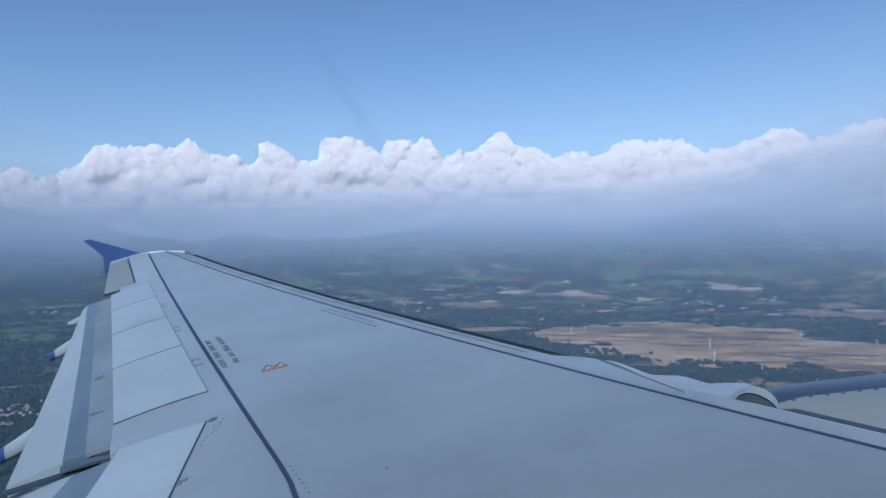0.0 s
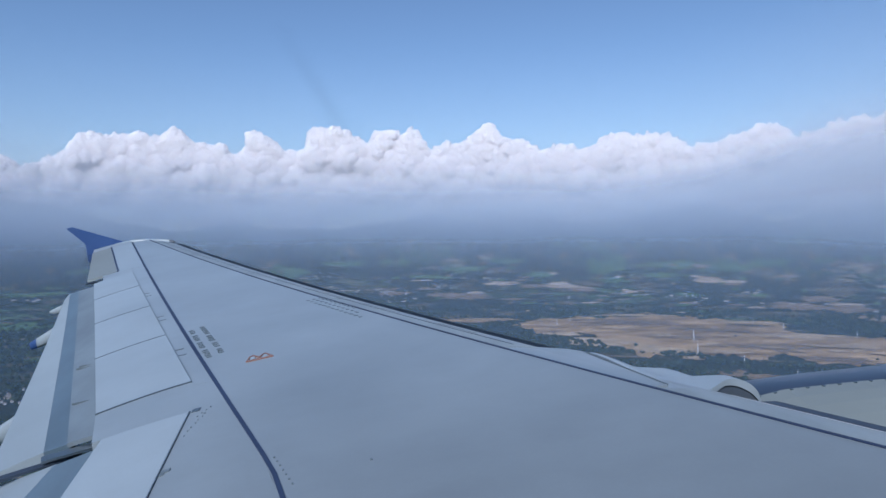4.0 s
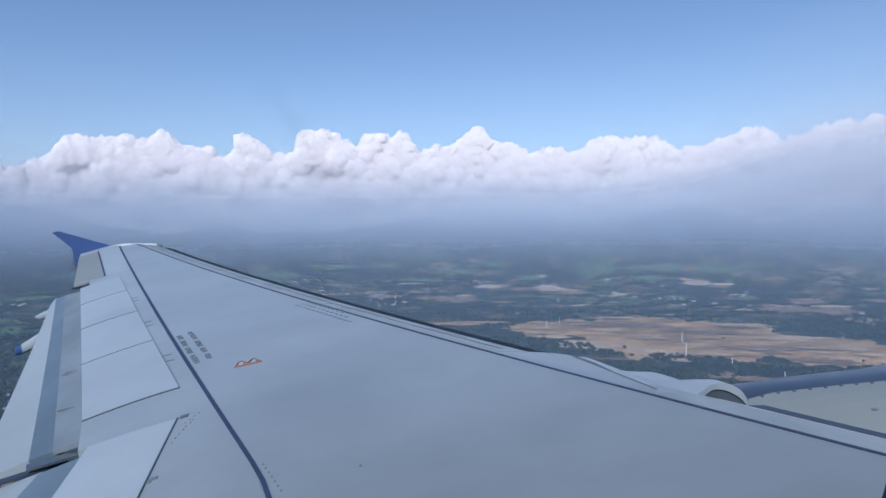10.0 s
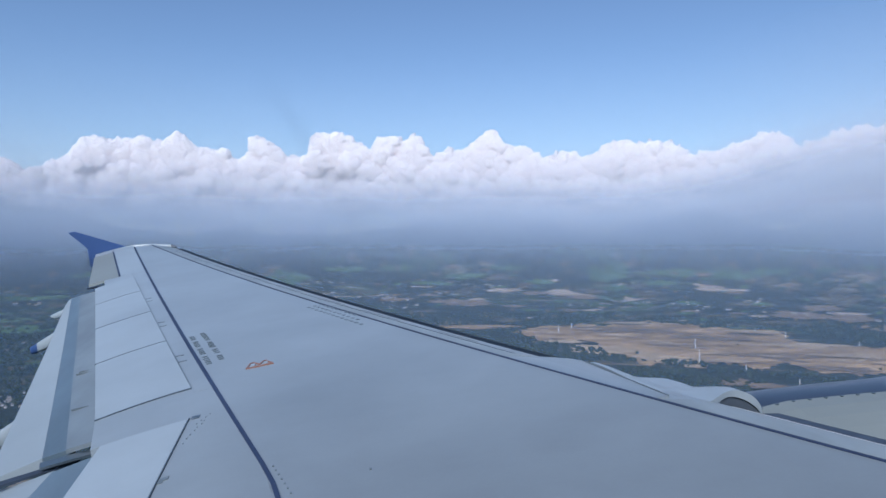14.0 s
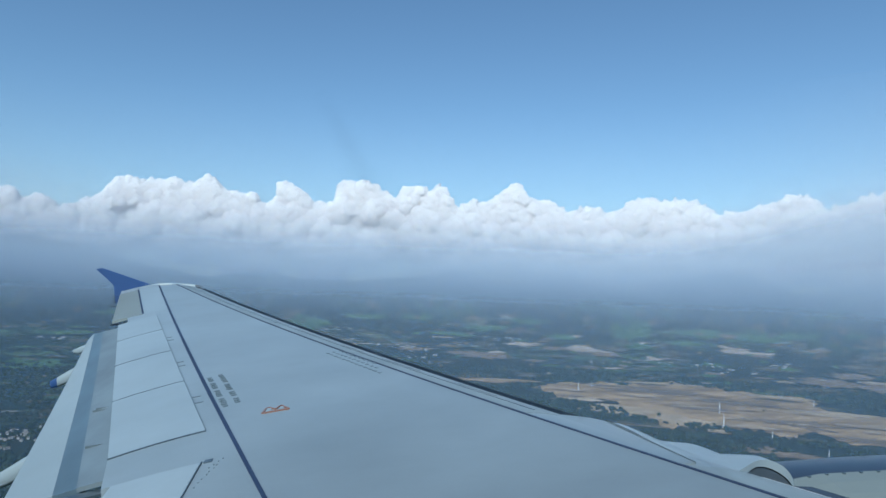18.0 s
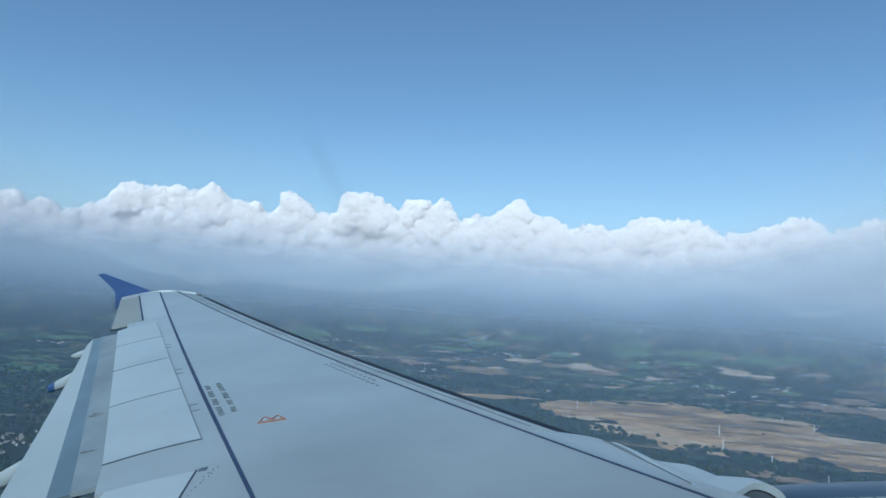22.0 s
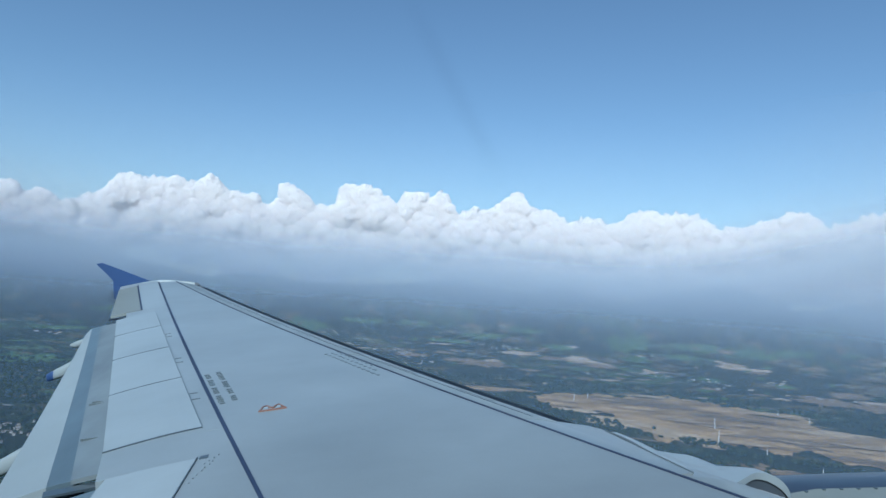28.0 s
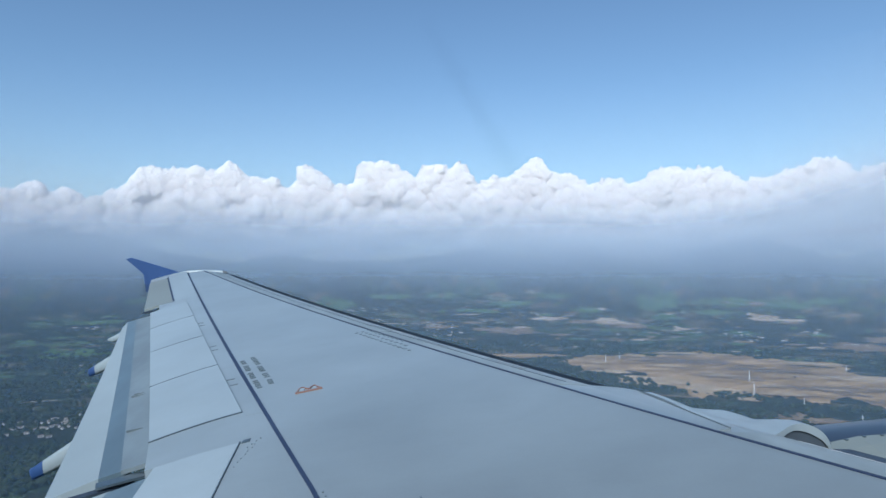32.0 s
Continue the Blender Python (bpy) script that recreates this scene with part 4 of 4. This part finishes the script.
for k in range(14):
    az, d = rng.uniform(-29, -12), rng.uniform(1150, 2600)
    nm, lb, mt = SORTS[0]
    land_patch(nm, lb, az, rng.uniform(0.6, 1.6), d - 30, d + 30, mt, k + 650, 1.0, 0.25)


def land_z(p):
    d = math.hypot(p.x, p.y)
    return ground_z(d) + 4.0 * noise.noise(Vector((p.x, p.y, ground_z(d))) * 0.004) - 2.0


def in_field(az, d):
    for a, h, d0, d1 in TANS:
        u = ((az - a) / h) ** 2 + ((d - (d0 + d1) / 2) / ((d1 - d0) / 2)) ** 2
        if u < 0.9:
            return True
    return False


def woods():
    """Forest canopy of single crowns, thick where the land is dark, thin hedges elsewhere."""
    r2 = random.Random(8)
    bm = bmesh.new()
    bmesh.ops.create_icosphere(bm, subdivisions=1, radius=1.0)
    base = np.array([v.co[:] for v in bm.verts])
    bm.verts.index_update()
    tri = np.array([[v.index for v in f.verts] for f in bm.faces])
    bm.free()
    vs, fs, n, made = [], [], 0, 0
    while made < 12000:
        az = r2.uniform(-29, 45)
        d = 1000 + 1900 * r2.random() ** 1.2
        if in_field(az, d) and r2.random() > 0.002:
            continue
        p = place_at(az, d)
        w = noise.noise(p * 0.006) + 0.5 * noise.noise(p * 0.02)
        if w < r2.uniform(-0.25, 0.15):
            continue
        r = r2.uniform(3.5, 8.0)
        jit = np.array([[r2.uniform(0.7, 1.25)] for _ in range(len(base))])
        vs.append(base * jit * np.array((r, r, r * r2.uniform(0.7, 1.1))) + np.array((p.x, p.y, land_z(p) + r * 0.55)))
        fs.append(tri + n)
        n += len(base)
        made += 1
    return mesh_from("woods", np.vstack(vs).tolist(), np.vstack(fs).tolist(), LEAF)


tagged(new("woods", woods()), "dark green woodland canopy on the plain", "trees", kind="stuff")


def house(w, l, h, tall):
    ob = thing("house", "small whitewashed house with a pale roof", "house", group="village houses")
    bm = bmesh.new()
    bmesh.ops.create_cube(bm, size=1.0, matrix=Matrix.Translation((0, 0, h / 2)) @ Matrix.Diagonal((w, l, h, 1)))
    part("walls", bm, WALLM, ob)
    bm = bmesh.new()
    e = 0.4
    a = [bm.verts.new(v) for v in ((-w / 2 - e, -l / 2 - e, h), (w / 2 + e, -l / 2 - e, h), (w / 2 + e, l / 2 + e, h), (-w / 2 - e, l / 2 + e, h))]
    b = [bm.verts.new(v) for v in ((0, -l / 2 - e, h + tall), (0, l / 2 + e, h + tall))]
    for f in ((a[0], a[1], b[0]), (a[2], a[3], b[1]), (a[1], a[2], b[1], b[0]), (a[3], a[0], b[0], b[1]), (a[3], a[2], a[1], a[0])):
        bm.faces.new(f)
    part("roof", bm, ROOFM, ob)
    return ob


protos = [house(6, 9, 3.4, 1.6), house(8, 13, 4.5, 1.2), house(9, 24, 5, 1.8)]
VILLAGES = [(30.5, 3130, 4), (27.9, 3250, 12), (4.4, 3385, 14), (5.2, 3126, 7), (2.0, 3472, 9), (-0.9, 3630, 9), (-2.3, 3942, 12), (12.1, 3828, 12), (13.4, 3690, 4), (18.5, 3620, 8), (37.0, 3080, 5), (40.0, 3020, 4),
            (-24.6, 1590, 26), (-26.0, 1520, 40), (-23.0, 3600, 7), (25.0, 3330, 6), (20.0, 3180, 5), (8.6, 3560, 6), (24.0, 3900, 8), (33.8, 3420, 6), (-12.0, 4050, 8)]
r3 = random.Random(5)
first = {}
for az, d, n in VILLAGES:
    for k in range(n):
        p = place_at(az + r3.gauss(0, 34) / d * 57.3 * 1.6, d + r3.gauss(0, 40))
        i = r3.choices((0, 1, 2), (5, 3, 1) if d > 2000 else (1, 0, 0))[0]
        m = Matrix.Translation((p.x, p.y, land_z(p) + 2.0)) @ pose(0, 0, 0, 0, 0, r3.uniform(0, 180)) @ Matrix.Diagonal((r3.uniform(0.6, 1.4), r3.uniform(0.6, 1.4), 1, 1))
        if i not in first:
            first[i] = True
            protos[i].matrix_world = m
        else:
            copy_thing(protos[i], m.copy())


def beam(bm, a, b, w):
    a, b = Vector(a), Vector(b)
    q = (b - a).to_track_quat("Z", "Y").to_matrix().to_4x4()
    bmesh.ops.create_cube(bm, size=1.0, matrix=Matrix.Translation((a + b) / 2) @ q @ Matrix.Diagonal((w, w, (b - a).length, 1)))


def tower(h):
    ob = thing("radio_mast", "tall white steel lattice mast on bare ground", "mast", group="masts on the plain")
    for sx in (-1, 1):
        for sy in (-1, 1):
            bm = bmesh.new()
            beam(bm, (sx * h * 0.045, sy * h * 0.045, 0), (sx * 0.3, sy * 0.3, h), 0.35)
            part("leg", bm, MAST, ob)
    for k in range(7):
        z0, z1 = h * k / 7, h * (k + 1) / 7
        w0, w1 = lerp(h * 0.045, 0.4, k / 7), lerp(h * 0.045, 0.4, (k + 1) / 7)
        bm = bmesh.new()
        for a, b in (((-w0, -w0, z0), (w1, -w1, z1)), ((w0, -w0, z0), (-w1, -w1, z1)), ((-w0, w0, z0), (w1, w1, z1)), ((-w0, -w0, z0), (-w1, w1, z1)), ((w0, -w0, z0), (w1, w1, z1))):
            beam(bm, a, b, 0.2)
        part("bracing", bm, MAST, ob)
    bm = bmesh.new()
    beam(bm, (0, 0, h), (0, 0, h * 1.12), 0.5)
    part("antenna", bm, MAST, ob)
    return ob


for az, d, h in ((29.4, 1786, 31), (29.1, 2006, 29), (18.2, 2268, 25), (19.3, 2382, 21), (32.8, 1690, 18), (33.5, 2482, 13), (35.6, 2326, 20), (36.5, 1582, 12), (40.4, 2238, 14)):
    p = place_at(az, d)
    tower(h).matrix_world = Matrix.Translation((p.x, p.y, land_z(p) + 1.0))

# haze
HAZE_R = 620.0


def haze_sheet():
    na, zs = 160, [-298, 190]
    verts = [(HAZE_R * math.sin(2 * math.pi * k / na), HAZE_R * math.cos(2 * math.pi * k / na), z) for z in zs for k in range(na)]
    faces = [(i * na + k, i * na + (k + 1) % na, (i + 1) * na + (k + 1) % na, (i + 1) * na + k) for i in range(len(zs) - 1) for k in range(na)]
    return verts, faces


# five thin sheets of painted haze make up the whole density
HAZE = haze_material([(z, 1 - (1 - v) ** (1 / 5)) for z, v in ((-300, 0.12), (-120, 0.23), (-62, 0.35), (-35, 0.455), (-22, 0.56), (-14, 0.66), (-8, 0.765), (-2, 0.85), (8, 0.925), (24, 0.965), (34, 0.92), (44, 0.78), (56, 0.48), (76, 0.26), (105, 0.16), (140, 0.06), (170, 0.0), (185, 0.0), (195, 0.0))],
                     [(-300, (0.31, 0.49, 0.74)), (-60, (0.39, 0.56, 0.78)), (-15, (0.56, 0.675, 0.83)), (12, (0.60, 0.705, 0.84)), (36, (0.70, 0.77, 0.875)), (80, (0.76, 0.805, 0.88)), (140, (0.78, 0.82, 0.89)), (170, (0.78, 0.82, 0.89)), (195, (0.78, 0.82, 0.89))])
# one more painted sheet, added to soften the contrast of the clouds
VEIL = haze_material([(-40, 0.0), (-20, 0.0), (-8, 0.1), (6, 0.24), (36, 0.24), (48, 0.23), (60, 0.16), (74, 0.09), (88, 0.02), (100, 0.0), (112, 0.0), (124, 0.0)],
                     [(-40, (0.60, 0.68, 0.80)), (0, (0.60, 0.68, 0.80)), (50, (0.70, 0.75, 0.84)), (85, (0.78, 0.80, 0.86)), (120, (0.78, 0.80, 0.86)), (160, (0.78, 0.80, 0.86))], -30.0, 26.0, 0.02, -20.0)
LAYERS = [(HAZE, 0.94 + 0.025 * k, "haze", "grey blue haze painted on a sheet along the horizon") for k in range(5)]
for mat, far, name, label in LAYERS + [(VEIL, 7.55, "haze_veil", "pale haze painted on a sheet before the cloud bank")]:
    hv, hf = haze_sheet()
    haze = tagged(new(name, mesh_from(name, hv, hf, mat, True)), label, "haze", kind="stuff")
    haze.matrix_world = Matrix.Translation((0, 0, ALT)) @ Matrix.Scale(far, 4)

# clouds: crest of the bank, bearing and elevation in degrees
CLOUD_TOPS = [(-31, 6.2), (-28.1, 6.3), (-26.7, 7.1), (-26.0, 6.1), (-24.5, 6.35), (-23.6, 5.75), (-21.1, 6.75), (-19.9, 8.0), (-19.2, 8.55), (-18.2, 8.15), (-16.2, 8.55), (-14.1, 8.45), (-13.2, 9.15),
              (-12.4, 8.6), (-11.6, 7.65), (-9.5, 8.1), (-8.9, 7.0), (-8.0, 7.2), (-7.7, 8.85), (-6.9, 9.15), (-4.6, 7.5), (-3.0, 7.4), (-2.7, 9.3), (-0.2, 9.4), (1.8, 8.7), (2.3, 7.9),
              (2.8, 8.85), (3.8, 9.4), (4.8, 9.1), (5.2, 8.6), (5.9, 9.5), (6.9, 8.85), (7.7, 7.5), (8.9, 8.2), (10.6, 8.05), (12.1, 9.45), (13.1, 9.45), (13.8, 8.25), (15.7, 8.55),
              (16.9, 7.5), (19.5, 8.0), (20.7, 7.2), (22.6, 8.4), (27.9, 8.2), (29.3, 7.2), (31.5, 7.8), (35.0, 8.6), (36.8, 7.6), (38.6, 8.2), (41, 8.4)]
SKY_B, SKY_E = np.array(CLOUD_TOPS).T


def ball_shapes(count, sub):
    """Lumpy unit balls: vertex arrays that share one face array."""
    bm = bmesh.new()
    bmesh.ops.create_icosphere(bm, subdivisions=sub, radius=1.0)
    vs = [v.co.copy() for v in bm.verts]
    bm.verts.index_update()
    fs = np.array([[v.index for v in f.verts] for f in bm.faces])
    bm.free()
    out = []
    for k in range(count):
        o = Vector((k * 13.1, k * 5.7, k * 2.9))
        out.append(np.array([v * (1 + 0.16 * noise.noise(v * 1.3 + o) + 0.10 * noise.noise(v * 3.1 - o)) for v in vs]))
    return out, fs


BIG_BALLS, SMALL_BALLS = ball_shapes(8, 3), ball_shapes(8, 2)


def crest(b, far):
    """Height of the bank's crest over eye level at a bearing."""
    b = np.atleast_1d(b)
    knobs = [0.34 * noise.noise(Vector((v * 1.1, 3.7, 0))) + 0.38 * noise.noise(Vector((v * 2.9, 8.1, 0))) + 0.24 * noise.noise(Vector((v * 7.0, 1.1, 0))) for v in b]
    ragged = np.interp(b, (12, 18), (1.0, 1.7))
    return np.tan(np.radians(np.interp(b, SKY_B, SKY_E) + ragged * np.array(knobs))) * far


def cloud(b0, b1, seed):
    """One stretch of the bank: heaped balls, each one carrying smaller ones, kept below the crest."""
    rng = random.Random(seed)
    far = 4850 + rng.uniform(-15, 15)
    per_deg = far * math.pi / 180
    balls = []

    def add(b, w, z, r, poke=0.0):
        o = np.linspace(-0.95, 0.95, 9) * r
        roof = (crest(b + o / per_deg, far) - np.sqrt(r * r - o * o)).min()
        balls.append((b, w, min(z, roof) + poke, r))

    b = b0 - 0.3
    while b < b1 + 0.3:
        top = crest(b, far)[0]
        for r0, r1, down, fwd in ((10, 17, 0, 0), (15, 26, 6, -8), (24, 40, 26, -14), (34, 54, 70, -26)):
            r = rng.uniform(r0, r1)
            add(b + rng.uniform(-0.1, 0.1), fwd + rng.uniform(-14, 14), top - r - down * rng.uniform(0.4, 1.6), r, rng.uniform(-8, 10) if r < 24 else 0.0)
        b += 0.26
    b = b0 - 0.4
    while b < b1 + 0.4:
        top = crest(b, far)[0]
        for r0, r1, down, fwd in ((45, 75, 40, 20), (55, 90, 120, -10), (60, 95, 190, -30), (110, 140, 320, 30)):
            r = rng.uniform(r0, r1)
            add(b + rng.uniform(-0.3, 0.3), fwd + rng.uniform(-20, 20), top - r - down * rng.uniform(0.6, 1.3), r)
        low = crest(np.linspace(b - 1.2, b + 1.2, 9), far).min()
        for k in range(4):
            add(b, 40, low - 75 - 60 * k, 62)
        b += 0.8
    vs, fs, n = [], [], 0
    for bb, w, z, r in list(balls):
        if r < 20:
            continue
        for _ in range(9 if r < 40 else 26):
            az, el = rng.uniform(-1.5, 1.5), rng.uniform(-0.5, 1.4)
            c = max(10.0, rng.uniform(0.22, 0.42) * r)
            add(bb + math.sin(az) * math.cos(el) * r * 0.9 / per_deg, w - math.cos(az) * math.cos(el) * r * 0.9, z + math.sin(el) * r * 0.9, c, rng.uniform(-3, 5))
    for bb, w, z, r in balls:
        shapes, faces = BIG_BALLS if r > 40 else SMALL_BALLS
        rot = np.array(Euler((rng.uniform(0, 6), rng.uniform(0, 6), rng.uniform(0, 6))).to_matrix())
        a, sh = radians(bb), shapes[rng.randrange(8)]
        x, y, z1 = (sh @ rot.T * r).T
        bearing, depth = a + x / far, far + 0.75 * (w + y)
        vs.append(np.stack((np.sin(bearing) * depth, np.cos(bearing) * depth, ALT + z + z1), 1))
        fs.append(faces + n)
        n += len(sh)
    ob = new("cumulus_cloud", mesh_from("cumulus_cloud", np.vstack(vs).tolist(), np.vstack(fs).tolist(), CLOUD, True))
    for swell in (3.5, -3.3):
        md = ob.modifiers.new("blend", "REMESH")
        md.mode, md.voxel_size, md.use_smooth_shade = "VOXEL", 3.7, True
        md = ob.modifiers.new("fill_clefts", "DISPLACE")
        md.strength, md.mid_level = swell, 0.0
    md = ob.modifiers.new("soften", "SMOOTH")
    md.factor, md.iterations = 0.5, 3
    for tex, k in ((WISP, 5.0),):
        md = ob.modifiers.new("wisps", "DISPLACE")
        md.texture, md.texture_coords, md.strength, md.mid_level = tex, "GLOBAL", k, 0.5
    return tagged(ob, "billowing white cumulus cloud towering above the haze", "cloud", "cloud bank")


WISP = bpy.data.textures.new("wisp", "CLOUDS")
WISP.noise_scale, WISP.noise_depth = 15.0, 3
bounds = [-38, -23.4, 50.0]
for i in range(len(bounds) - 1):
    cloud(bounds[i], bounds[i + 1], i + 1)
